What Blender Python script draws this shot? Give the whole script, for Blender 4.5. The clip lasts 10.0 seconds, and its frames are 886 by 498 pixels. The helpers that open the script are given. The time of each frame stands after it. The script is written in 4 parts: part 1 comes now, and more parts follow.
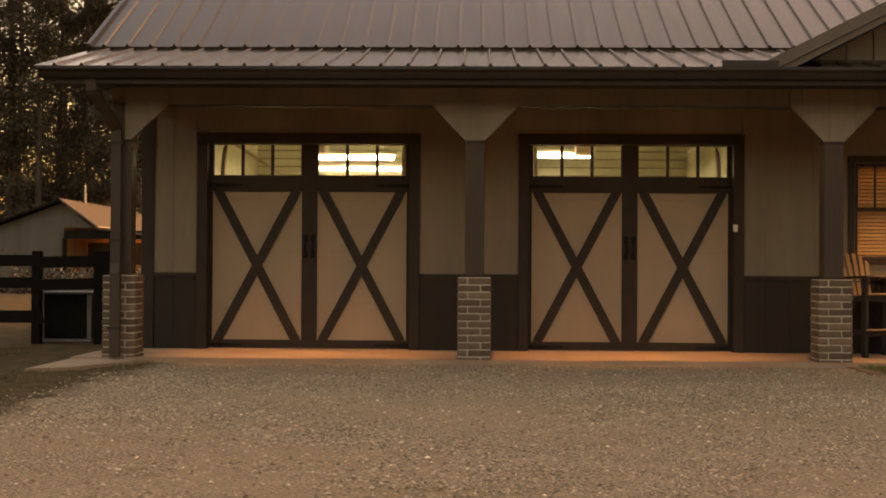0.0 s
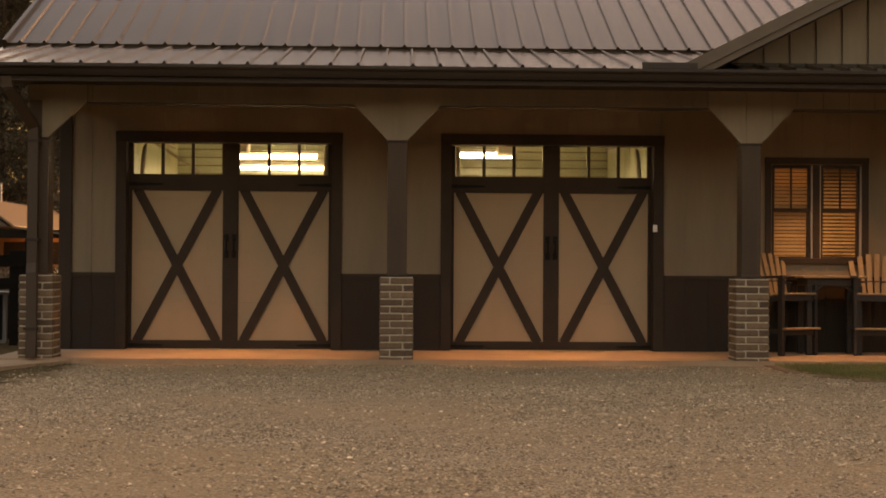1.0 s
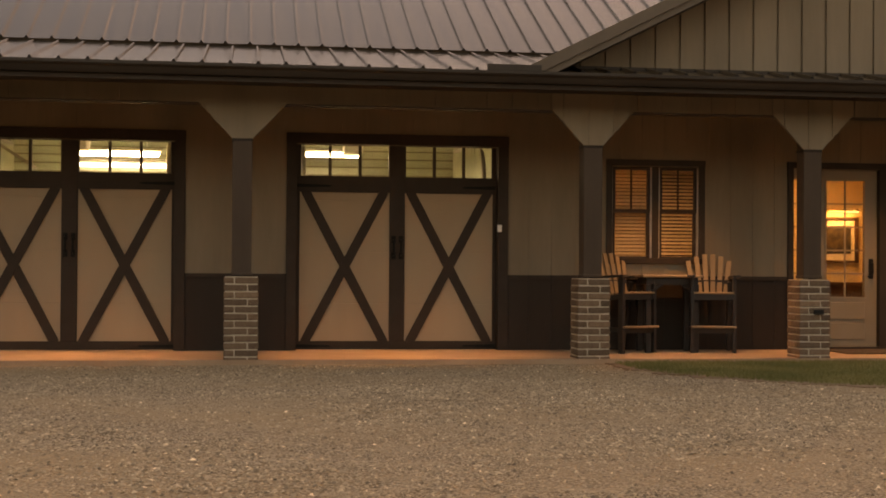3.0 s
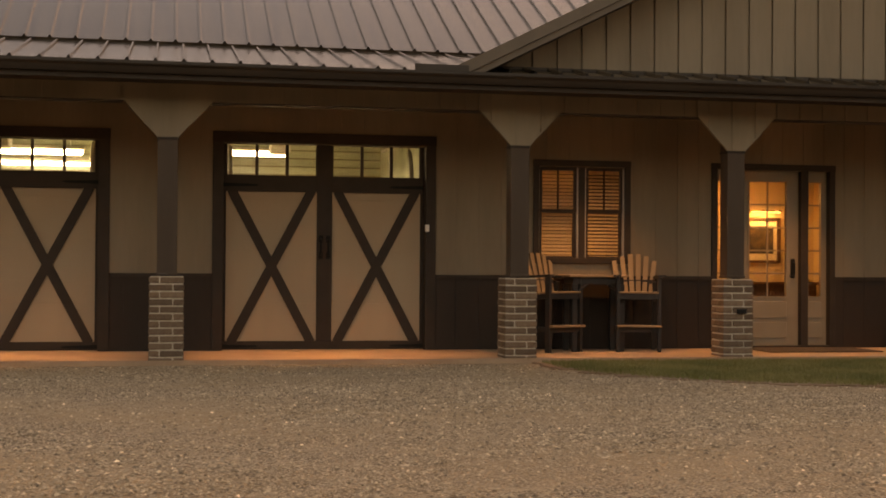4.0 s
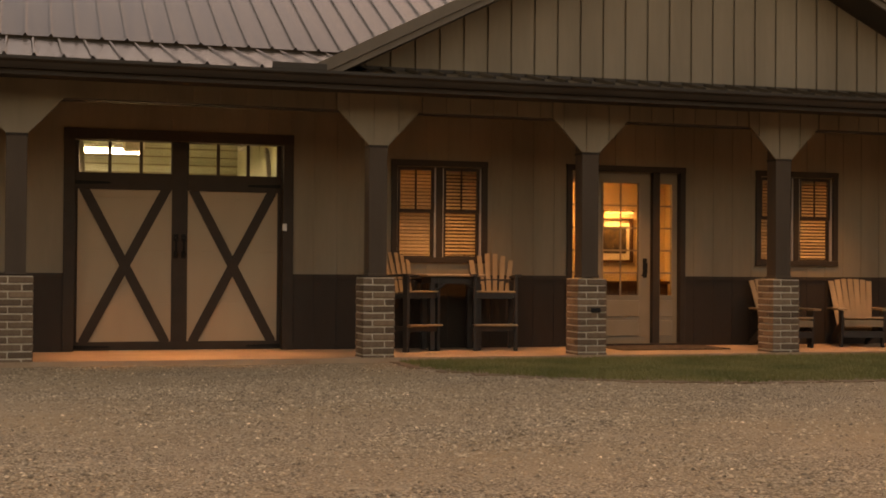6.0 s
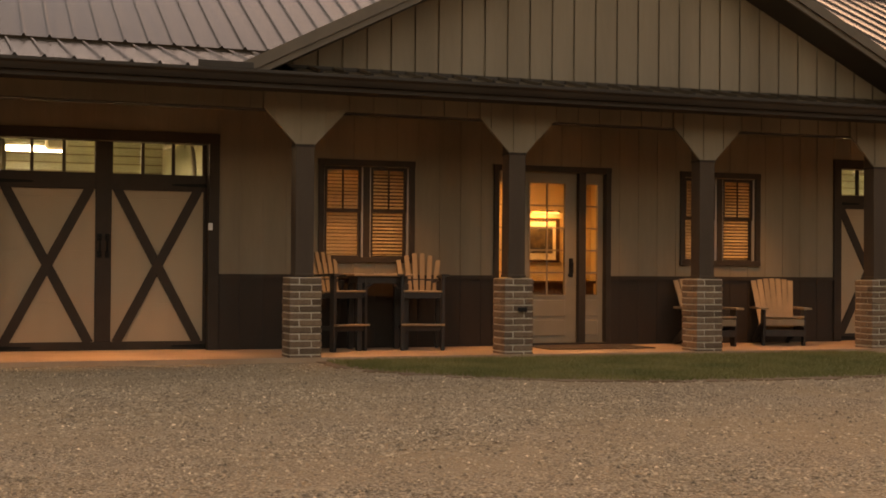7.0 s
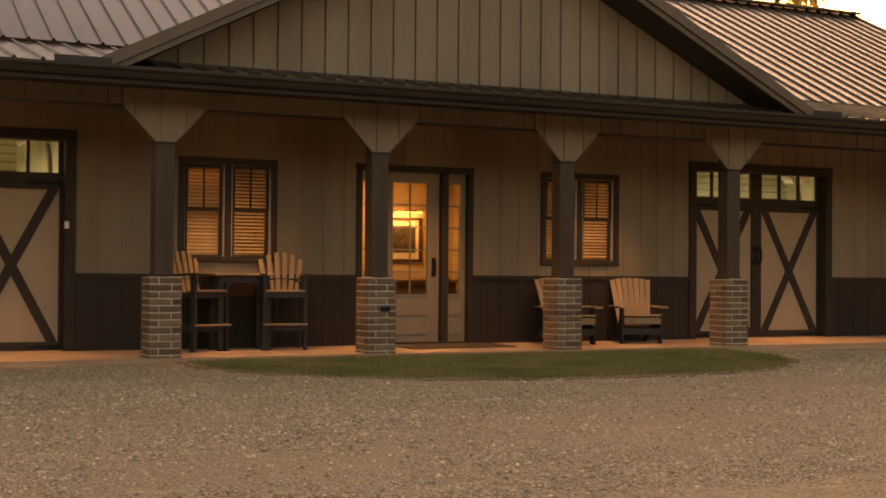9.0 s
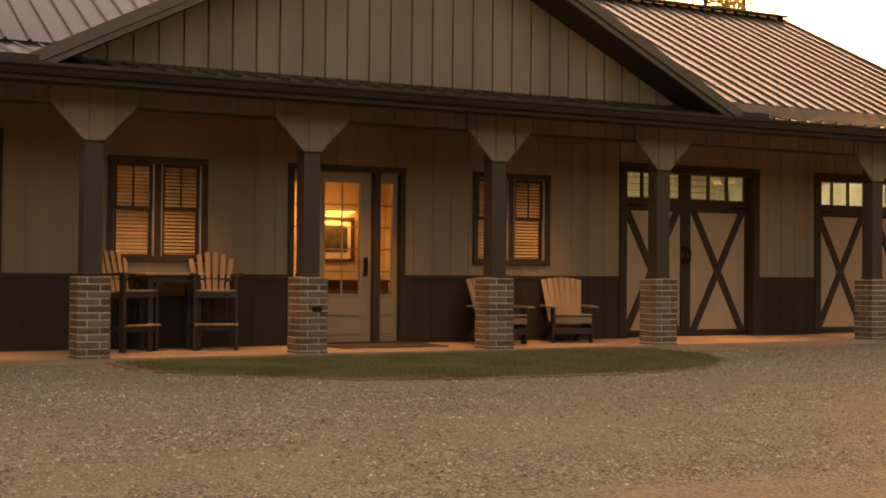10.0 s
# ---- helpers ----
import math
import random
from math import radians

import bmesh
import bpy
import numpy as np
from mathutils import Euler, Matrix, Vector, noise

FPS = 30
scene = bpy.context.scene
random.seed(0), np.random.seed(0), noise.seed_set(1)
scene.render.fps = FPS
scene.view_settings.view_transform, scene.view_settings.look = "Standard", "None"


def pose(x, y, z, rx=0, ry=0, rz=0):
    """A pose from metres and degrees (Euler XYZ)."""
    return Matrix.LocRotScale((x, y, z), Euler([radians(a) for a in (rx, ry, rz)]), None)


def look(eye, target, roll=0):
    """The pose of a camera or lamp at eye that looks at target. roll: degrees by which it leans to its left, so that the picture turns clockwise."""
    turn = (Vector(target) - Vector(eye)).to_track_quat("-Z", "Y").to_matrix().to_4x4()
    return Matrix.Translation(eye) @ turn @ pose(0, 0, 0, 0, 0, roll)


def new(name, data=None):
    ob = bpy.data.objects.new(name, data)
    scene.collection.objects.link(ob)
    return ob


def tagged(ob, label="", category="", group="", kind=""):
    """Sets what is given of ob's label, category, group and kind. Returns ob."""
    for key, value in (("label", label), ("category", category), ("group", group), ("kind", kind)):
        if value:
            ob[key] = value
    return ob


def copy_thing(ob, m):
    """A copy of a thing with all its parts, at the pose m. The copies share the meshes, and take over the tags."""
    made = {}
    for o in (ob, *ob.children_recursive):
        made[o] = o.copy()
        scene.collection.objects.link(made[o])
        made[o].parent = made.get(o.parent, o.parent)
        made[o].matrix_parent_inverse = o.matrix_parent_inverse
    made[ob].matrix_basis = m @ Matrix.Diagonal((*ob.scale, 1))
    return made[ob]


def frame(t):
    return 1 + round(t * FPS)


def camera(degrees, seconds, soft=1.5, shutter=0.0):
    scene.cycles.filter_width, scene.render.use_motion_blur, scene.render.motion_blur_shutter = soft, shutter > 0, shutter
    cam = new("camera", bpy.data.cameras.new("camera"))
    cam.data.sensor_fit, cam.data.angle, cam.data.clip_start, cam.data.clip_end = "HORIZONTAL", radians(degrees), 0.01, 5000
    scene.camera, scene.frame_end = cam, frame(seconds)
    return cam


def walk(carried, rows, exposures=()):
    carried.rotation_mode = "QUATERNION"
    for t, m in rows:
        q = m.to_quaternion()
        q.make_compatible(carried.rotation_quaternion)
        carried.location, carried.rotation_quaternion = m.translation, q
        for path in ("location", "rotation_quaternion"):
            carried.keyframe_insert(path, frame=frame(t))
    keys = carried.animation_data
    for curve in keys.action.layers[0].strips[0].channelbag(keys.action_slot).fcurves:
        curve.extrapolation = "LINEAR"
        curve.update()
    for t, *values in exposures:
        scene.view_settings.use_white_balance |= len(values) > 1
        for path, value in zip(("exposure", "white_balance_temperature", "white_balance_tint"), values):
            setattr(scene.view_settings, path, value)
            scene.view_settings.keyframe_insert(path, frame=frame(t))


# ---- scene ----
# A tripod pan: the eye stays in one place and turns to the right.
cam = camera(35.96, 10.0, soft=1.8)
EYE = (1.841, -13.936, 0.968)
TURNS = [
    (0, 1.529, 0.724, -0.349),
    (0.5, -0.116, 0.729, -0.355),
    (1, -1.731, 0.734, -0.360),
    (1.5, -3.344, 0.738, -0.366),
    (2, -4.980, 0.743, -0.372),
    (2.5, -6.605, 0.748, -0.378),
    (4, -11.230, 0.761, -0.396),
    (4.5, -12.695, 0.766, -0.402),
    (5, -14.151, 0.771, -0.408),
    (5.5, -15.646, 0.775, -0.414),
    (7, -20.241, 0.789, -0.432),
    (7.5, -21.692, 0.794, -0.437),
    (8, -23.160, 0.799, -0.443),
    (8.5, -24.582, 0.803, -0.449),
    (9, -25.987, 0.808, -0.455),
    (9.5, -27.385, 0.812, -0.461),
    (10, -28.837, 0.817, -0.467),
]
walk(cam, [(t, pose(*EYE, 90 + pitch, roll, yaw)) for t, yaw, pitch, roll in TURNS], [(0.0, 2.9, 12000, 39), (10.0, 2.9, 12000, 39)])

# ---- light ----
SUN_AZ, SUN_EL = radians(46), radians(4.0)   # bearing from +y towards +x
world = bpy.data.worlds.new("dusk_sky")
scene.world = world
world.use_nodes = True
wn = world.node_tree
wn.nodes.clear()
sky = wn.nodes.new("ShaderNodeTexSky")
sky.sky_type = "NISHITA"
sky.sun_disc = False
sky.sun_elevation = SUN_EL
sky.sun_rotation = SUN_AZ
sky.air_density, sky.dust_density, sky.ozone_density = 1.0, 3.0, 1.0
bg = wn.nodes.new("ShaderNodeBackground")
bg.inputs["Strength"].default_value = 0.128
out = wn.nodes.new("ShaderNodeOutputWorld")
wn.links.new(sky.outputs[0], bg.inputs[0])
wn.links.new(bg.outputs[0], out.inputs[0])

sun = new("sun", bpy.data.lights.new("sun", "SUN"))
sun.data.energy, sun.data.angle, sun.data.color = 0.5, radians(14), (1.0, 0.80, 0.62)
sun.matrix_world = look((0, 0, 0), (-math.sin(SUN_AZ), -math.cos(SUN_AZ), -math.tan(SUN_EL) - 0.06))


def area_lamp(name, m, sx, sy, watts, colour):
    lamp = new(name, bpy.data.lights.new(name, "AREA"))
    lamp.data.shape, lamp.data.size, lamp.data.size_y = "RECTANGLE", sx, sy
    lamp.data.energy, lamp.data.color = watts, colour
    lamp.matrix_world = m
    return lamp


def spot_lamp(name, x, y, z, watts, colour, cone=95):
    lamp = new(name, bpy.data.lights.new(name, "SPOT"))
    lamp.data.energy, lamp.data.color = watts, colour
    lamp.data.spot_size, lamp.data.spot_blend, lamp.data.shadow_soft_size = radians(cone), 1.0, 0.05
    lamp.matrix_world = pose(x, y, z)
    return lamp


# ---- materials ----
def surface(name, c1, c2, scale=6.0, rough=0.6, bump=0.15, metal=0.0, fine=60.0, stretch=(1, 1, 1), rnd=0.0, spec=0.4, rough_var=0.1):
    """Painted or natural surface: two colours mixed by noise at two scales, with fine relief."""
    m = bpy.data.materials.new(name)
    m.use_nodes = True
    t = m.node_tree
    N, L = t.nodes, t.links
    p = N["Principled BSDF"]
    co = N.new("ShaderNodeTexCoord")
    mp = N.new("ShaderNodeMapping")
    mp.inputs["Scale"].default_value = stretch
    L.new(co.outputs["Object"], mp.inputs[0])
    big, small = N.new("ShaderNodeTexNoise"), N.new("ShaderNodeTexNoise")
    for n, s, d in ((big, scale, 4), (small, fine, 3)):
        n.inputs["Scale"].default_value, n.inputs["Detail"].default_value = s, d
        L.new(mp.outputs[0], n.inputs["Vector"])
    ramp = N.new("ShaderNodeMapRange")
    ramp.inputs["From Min"].default_value, ramp.inputs["From Max"].default_value = 0.3, 0.7
    L.new(big.outputs["Fac"], ramp.inputs["Value"])
    add = N.new("ShaderNodeMath")
    add.operation = "MULTIPLY_ADD"
    L.new(small.outputs["Fac"], add.inputs[0])
    add.inputs[1].default_value = 0.5
    L.new(ramp.outputs[0], add.inputs[2])
    sub = N.new("ShaderNodeMath")
    sub.operation = "SUBTRACT"
    sub.use_clamp = True
    L.new(add.outputs[0], sub.inputs[0])
    sub.inputs[1].default_value = 0.25
    mix = N.new("ShaderNodeMix")
    mix.data_type = "RGBA"
    mix.inputs["A"].default_value, mix.inputs["B"].default_value = (*c1, 1), (*c2, 1)
    L.new(sub.outputs[0], mix.inputs["Factor"])
    col = mix.outputs["Result"]
    if rnd:
        info = N.new("ShaderNodeObjectInfo")
        hsv = N.new("ShaderNodeHueSaturation")
        vr = N.new("ShaderNodeMapRange")
        vr.inputs["To Min"].default_value, vr.inputs["To Max"].default_value = 1 - rnd, 1 + rnd
        L.new(info.outputs["Random"], vr.inputs["Value"])
        L.new(vr.outputs[0], hsv.inputs["Value"])
        L.new(col, hsv.inputs["Color"])
        col = hsv.outputs[0]
    L.new(col, p.inputs["Base Color"])
    rr = N.new("ShaderNodeMapRange")
    rr.inputs["To Min"].default_value, rr.inputs["To Max"].default_value = max(0.03, rough - rough_var), min(1, rough + rough_var)
    L.new(big.outputs["Fac"], rr.inputs["Value"])
    L.new(rr.outputs[0], p.inputs["Roughness"])
    p.inputs["Metallic"].default_value = metal
    p.inputs["Specular IOR Level"].default_value = spec
    if bump:
        b = N.new("ShaderNodeBump")
        b.inputs["Strength"].default_value, b.inputs["Distance"].default_value = bump, 0.01
        L.new(small.outputs["Fac"], b.inputs["Height"])
        L.new(b.outputs[0], p.inputs["Normal"])
    return m


def glow(name, colour, strength):
    m = bpy.data.materials.new(name)
    m.use_nodes = True
    p = m.node_tree.nodes["Principled BSDF"]
    p.inputs["Base Color"].default_value = (*colour, 1)
    p.inputs["Emission Color"].default_value = (*colour, 1)
    p.inputs["Emission Strength"].default_value = strength
    return m


def clear_glass(name, tint=(0.95, 0.96, 0.93)):
    m = bpy.data.materials.new(name)
    m.use_nodes = True
    p = m.node_tree.nodes["Principled BSDF"]
    p.inputs["Base Color"].default_value = (*tint, 1)
    p.inputs["Roughness"].default_value = 0.02
    p.inputs["IOR"].default_value = 1.45
    p.inputs["Transmission Weight"].default_value = 1.0
    return m


SIDING = surface("tan_siding", (0.19, 0.146, 0.099), (0.262, 0.206, 0.144), 1.6, 0.6, 0.08, fine=22, stretch=(1, 1, 0.16), spec=0.25)
WAINSCOT = surface("dark_brown_siding", (0.030, 0.021, 0.016), (0.040, 0.029, 0.022), 1.5, 0.6, 0.08, fine=25, stretch=(1, 1, 0.25), spec=0.2)
TRIM = surface("dark_brown_trim", (0.034, 0.0245, 0.0182), (0.045, 0.033, 0.0248), 4, 0.6, 0.1, fine=70, spec=0.2)
POST = surface("brown_post_paint", (0.064, 0.042, 0.028), (0.080, 0.054, 0.038), 5, 0.6, 0.1, fine=70, stretch=(1, 1, 0.2), spec=0.25)
PANEL = surface("tan_door_panel", (0.34, 0.25, 0.165), (0.38, 0.285, 0.19), 2.5, 0.6, 0.06, fine=90, stretch=(1, 1, 0.3))
ROOF = surface("brown_metal_roof", (0.051, 0.035, 0.0225), (0.107, 0.075, 0.048), 2.2, 0.21, 0.10, metal=0.58, fine=24, stretch=(4.0, 0.2, 0.6), spec=0.42, rough_var=0.06)
GUTTER = surface("dark_gutter_metal", (0.026, 0.019, 0.0145), (0.037, 0.028, 0.021), 2, 0.4, 0.04, metal=0.2, fine=20)
BRICK = surface("brown_clay_brick", (0.108, 0.064, 0.039), (0.19, 0.122, 0.076), 14, 0.85, 0.5, fine=90, rnd=0.36)
MORTAR = surface("pale_mortar", (0.44, 0.36, 0.27), (0.56, 0.47, 0.36), 16, 0.95, 0.5, fine=120)
CONCRETE = surface("stained_concrete", (0.31, 0.195, 0.12), (0.45, 0.30, 0.19), 1.4, 0.75, 0.15, fine=40)
BLACK = surface("black_iron", (0.012, 0.011, 0.010), (0.02, 0.018, 0.016), 20, 0.75, 0.1, fine=90, spec=0.15)
SOFFIT = surface("brown_soffit", (0.035, 0.025, 0.019), (0.05, 0.037, 0.028), 3, 0.6, 0.05, fine=40)
RAKE = surface("brown_rake_metal", (0.09, 0.066, 0.045), (0.12, 0.089, 0.062), 3, 0.45, 0.06, fine=30)
GLASS = clear_glass("window_glass")


# ---- mesh helpers ----
def box(bm, x0, x1, y0, y1, z0, z1, bev=0.0):
    made = bmesh.ops.create_cube(bm, size=1.0)["verts"]
    bmesh.ops.transform(bm, matrix=Matrix.Translation(((x0 + x1) / 2, (y0 + y1) / 2, (z0 + z1) / 2)) @ Matrix.Diagonal((x1 - x0, y1 - y0, z1 - z0, 1)), verts=made)
    if bev:
        edges = list({e for v in made for e in v.link_edges})
        bmesh.ops.bevel(bm, geom=edges, offset=bev, segments=1, affect="EDGES", profile=0.5)


def beam(bm, p, q, w, d, face=(0, -1, 0)):
    """A board from p to q, w wide across, d deep along face."""
    p, q = Vector(p), Vector(q)
    along = (q - p).normalized()
    n = Vector(face)
    n = (n - along * n.dot(along)).normalized()
    side = along.cross(n)
    vs = []
    for c in (p, q):
        for a, b in ((-1, -1), (1, -1), (1, 1), (-1, 1)):
            vs.append(bm.verts.new(c + side * a * w / 2 + n * b * d / 2))
    for f in ((0, 3, 2, 1), (4, 5, 6, 7), (0, 1, 5, 4), (1, 2, 6, 5), (2, 3, 7, 6), (3, 0, 4, 7)):
        bm.faces.new([vs[i] for i in f])


def prism(bm, pts, lift):
    """A solid from a closed outline of 3D points, moved along lift."""
    lift = Vector(lift)
    a = [bm.verts.new(p) for p in pts]
    b = [bm.verts.new(Vector(p) + lift) for p in pts]
    bm.faces.new(a[::-1]), bm.faces.new(b)
    for i in range(len(a)):
        j = (i + 1) % len(a)
        bm.faces.new((a[i], a[j], b[j], b[i]))


def tube(bm, pts, radii, sides=10):
    """A round rod through points."""
    pts = [Vector(p) for p in pts]
    rings = []
    for i, p in enumerate(pts):
        d = (pts[min(i + 1, len(pts) - 1)] - pts[max(i - 1, 0)]).normalized()
        u = d.orthogonal().normalized()
        w = d.cross(u)
        r = radii[i] if isinstance(radii, (list, tuple)) else radii
        rings.append([bm.verts.new(p + (u * math.cos(k * math.tau / sides) + w * math.sin(k * math.tau / sides)) * r) for k in range(sides)])
    for a, b in zip(rings, rings[1:]):
        for k in range(sides):
            j = (k + 1) % sides
            bm.faces.new((a[k], a[j], b[j], b[k]))
    bm.faces.new(rings[0][::-1]), bm.faces.new(rings[-1])


def part(name, bm, material, parent=None, label="", smooth=False):
    """Links a bmesh as one mesh object under a thing or part."""
    bmesh.ops.recalc_face_normals(bm, faces=bm.faces)
    me = bpy.data.meshes.new(name)
    bm.to_mesh(me)
    bm.free()
    me.materials.append(material)
    if smooth:
        for f in me.polygons:
            f.use_smooth = True
    ob = new(name, me)
    if parent:
        ob.parent = parent
    if label:
        ob["label"] = label
    return ob


def bpart(name, material, parent, *boxes, label="", bev=0.0):
    bm = bmesh.new()
    for b in boxes:
        box(bm, *b, bev)
    return part(name, bm, material, parent, label)


def thing(name, label, category, m=None, group="", kind=""):
    ob = tagged(new(name), label, category, group, kind)
    if m is not None:
        ob.matrix_basis = m
    return ob

# ---- the building's setting ----
YW = 1.54                                   # front of the porch wall
DOORS = (-0.11, 3.55, 14.43, 18.08)          # garage door centres
PIERS = (-1.86, 1.79, 5.45, 7.885, 10.32, 12.79, 16.6, 20.3)
WAIN = 0.862
OPEN = [(c - 1.155, c + 1.155, 0.0, 2.36) for c in DOORS] + [(6.05, 7.11, 1.07, 2.16), (10.865, 11.935, 1.07, 2.16), (8.265, 9.735, 0.0, 2.165)]
OPEN.sort()
X_LEFT, X_RIGHT, CEIL = -1.98, 20.6, 2.78


def wall_pieces(z0, z1):
    """Boxes of wall between z0 and z1, left free at the openings."""
    xs = sorted({X_LEFT, X_RIGHT, *[o[0] for o in OPEN], *[o[1] for o in OPEN]})
    for a, b in zip(xs, xs[1:]):
        hole = [o for o in OPEN if o[0] <= a + 1e-6 and o[1] >= b - 1e-6]
        if not hole:
            yield a, b, z0, z1
        else:
            _, _, h0, h1 = hole[0]
            if h0 > z0:
                yield a, b, z0, min(h0, z1)
            if h1 < z1:
                yield a, b, max(h1, z0), z1


wall_front = thing("wall_front", "tan vertical board siding over a dark brown wainscot", "wall", kind="structure")
bm = bmesh.new()
for a, b, z0, z1 in wall_pieces(WAIN, CEIL + 0.5):
    box(bm, a, b, YW, YW + 0.15, z0, z1)
part("siding", bm, SIDING, wall_front, "tan board siding")
bm = bmesh.new()
for a, b, z0, z1 in wall_pieces(0.0, WAIN):
    box(bm, a, b, YW - 0.004, YW + 0.15, z0, z1)
part("wainscot", bm, WAINSCOT, wall_front, "dark brown lower siding")
TRIMMED = [(c - 1.27, c + 1.27, 0.0, 2.46) for c in DOORS] + [(5.985, 7.175, 1.02, 2.235), (10.8, 12.0, 1.02, 2.235), (8.2, 9.8, 0.0, 2.24)]


def batten_run(x, lo, hi):
    """Stretches of a batten at x that no opening's trim interrupts."""
    for o in TRIMMED:
        if o[0] - 0.03 < x < o[1] + 0.03:
            return [s for s in ((lo, min(o[2], hi)), (max(o[3], lo), hi)) if s[1] - s[0] > 0.05]
    return [(lo, hi)]


x = -1.6685
while x < X_RIGHT:
    for z0, z1 in batten_run(x, WAIN + 0.02, CEIL):
        bpart("batten", SIDING, wall_front, (x - 0.018, x + 0.018, YW - 0.009, YW, z0, z1))
    for z0, z1 in batten_run(x, 0.02, WAIN - 0.03):
        bpart("batten", WAINSCOT, wall_front, (x - 0.018, x + 0.018, YW - 0.011, YW - 0.004, z0, z1))
    x += 0.2701
bm = bmesh.new()
for a, b in ((X_LEFT, -1.38), (1.16, 2.28), (4.82, 8.2), (9.8, 13.16), (15.7, 16.81), (19.35, X_RIGHT)):
    box(bm, a, b, YW - 0.026, YW + 0.01, WAIN - 0.028, WAIN + 0.018)
part("cap_rail", bm, TRIM, wall_front, "dark brown wainscot cap")
bpart("corner_board", TRIM, wall_front, (X_LEFT - 0.03, X_LEFT + 0.11, YW - 0.03, YW + 0.2, 0.0, CEIL), bev=0.004)

for name, box_, label in (("wall_side_west", (X_LEFT, X_LEFT + 0.15, YW + 0.152, 11.8, 0, 3.3), "tan siding on the end wall"),
                          ("wall_side_east", (X_RIGHT - 0.15, X_RIGHT, YW + 0.152, 11.8, 0, 3.3), "tan siding on the far end wall"),
                          ("wall_back", (X_LEFT, X_RIGHT, 11.8, 11.95, 0, 3.3), "tan siding on the rear wall")):
    tagged(bpart(name, SIDING, None, box_), label, "wall", kind="structure")

tagged(bpart("ceiling", SOFFIT, None, (X_LEFT - 0.05, X_RIGHT, 0.285, YW - 0.002, CEIL, CEIL + 0.03)), "dark brown porch ceiling boards", "ceiling", kind="structure")
tagged(bpart("soffit", SOFFIT, None, (-2.5, X_RIGHT + 0.5, -0.5, 0.098, 2.802, 2.825)), "dark brown eave soffit", "soffit", kind="structure")

# porch beam with its angled post brackets
beam_front = thing("porch_beam", "tan boarded porch beam with angled brackets over posts", "beam", kind="structure")
SEAMS = [5.412 + 0.2702 * k for k in range(-28, 57)]
bpart("beam_board", SIDING, beam_front, (-1.98, X_RIGHT, 0.10, 0.28, 2.625, 2.83))
# added dark strip that puts shade on the beam's underside
bpart("under_shade_strip", SOFFIT, beam_front, (-1.98, X_RIGHT, 0.094, 0.284, 2.612, 2.6245), label="dark strip added under the beam to imitate its shade")
for i, c in enumerate(PIERS):
    bm = bmesh.new()
    if i == 0:
        pts = [(c + 0.03, 2.262), (c + 0.09, 2.262), (c + 0.48, 2.628), (c + 0.48, 2.80), (c + 0.03, 2.80)]
    else:
        pts = [(c - 0.105, 2.262), (c + 0.105, 2.262), (c + 0.45, 2.628), (c + 0.45, 2.80), (c - 0.45, 2.80), (c - 0.45, 2.628)]
    prism(bm, [(px, 0.07, pz) for px, pz in pts], (0, 0.03, 0))
    bracket = part("bracket", bm, SIDING, beam_front)
    for rx in (r for r in SEAMS if abs(r - c) < 0.43 and r > X_LEFT + 0.2):
        low = 2.262 + max(0.0, abs(rx - c) - 0.105) * 1.06 + 0.012
        bpart("batten", SIDING, bracket, (rx - 0.014, rx + 0.014, 0.056, 0.07, low, 2.80))
for rx in SEAMS:
    if X_LEFT < rx < X_RIGHT and min(abs(rx - c) for c in PIERS) > 0.47:
        bpart("batten", SIDING, beam_front, (rx - 0.014, rx + 0.014, 0.086, 0.10, 2.63, 2.80))

# gutter along the whole eave
gutter = thing("gutter", "dark brown metal gutter along the porch eave", "gutter", kind="structure")
bm = bmesh.new()
prof = [(-0.515, 2.915), (-0.60, 2.915), (-0.61, 2.905), (-0.605, 2.885), (-0.585, 2.872), (-0.575, 2.84), (-0.56, 2.812), (-0.515, 2.812)]
prism(bm, [(-2.53, py, pz) for py, pz in prof], (23.6, 0, 0))
part("trough", bm, GUTTER, gutter)
bpart("fascia", TRIM, gutter, (-2.5, 21.05, -0.515, -0.48, 2.76, 2.905))
bpart("lip", GUTTER, gutter, (-2.535, 21.07, -0.618, -0.606, 2.897, 2.925))
for a, b in ((4.19, 4.74), (13.5, 13.95)):
    tagged(bpart("splash_guard", GUTTER, None, (a, b, -0.612, -0.596, 2.925, 2.99), bev=0.003), "dark metal splash guard standing on the gutter edge", "guard")


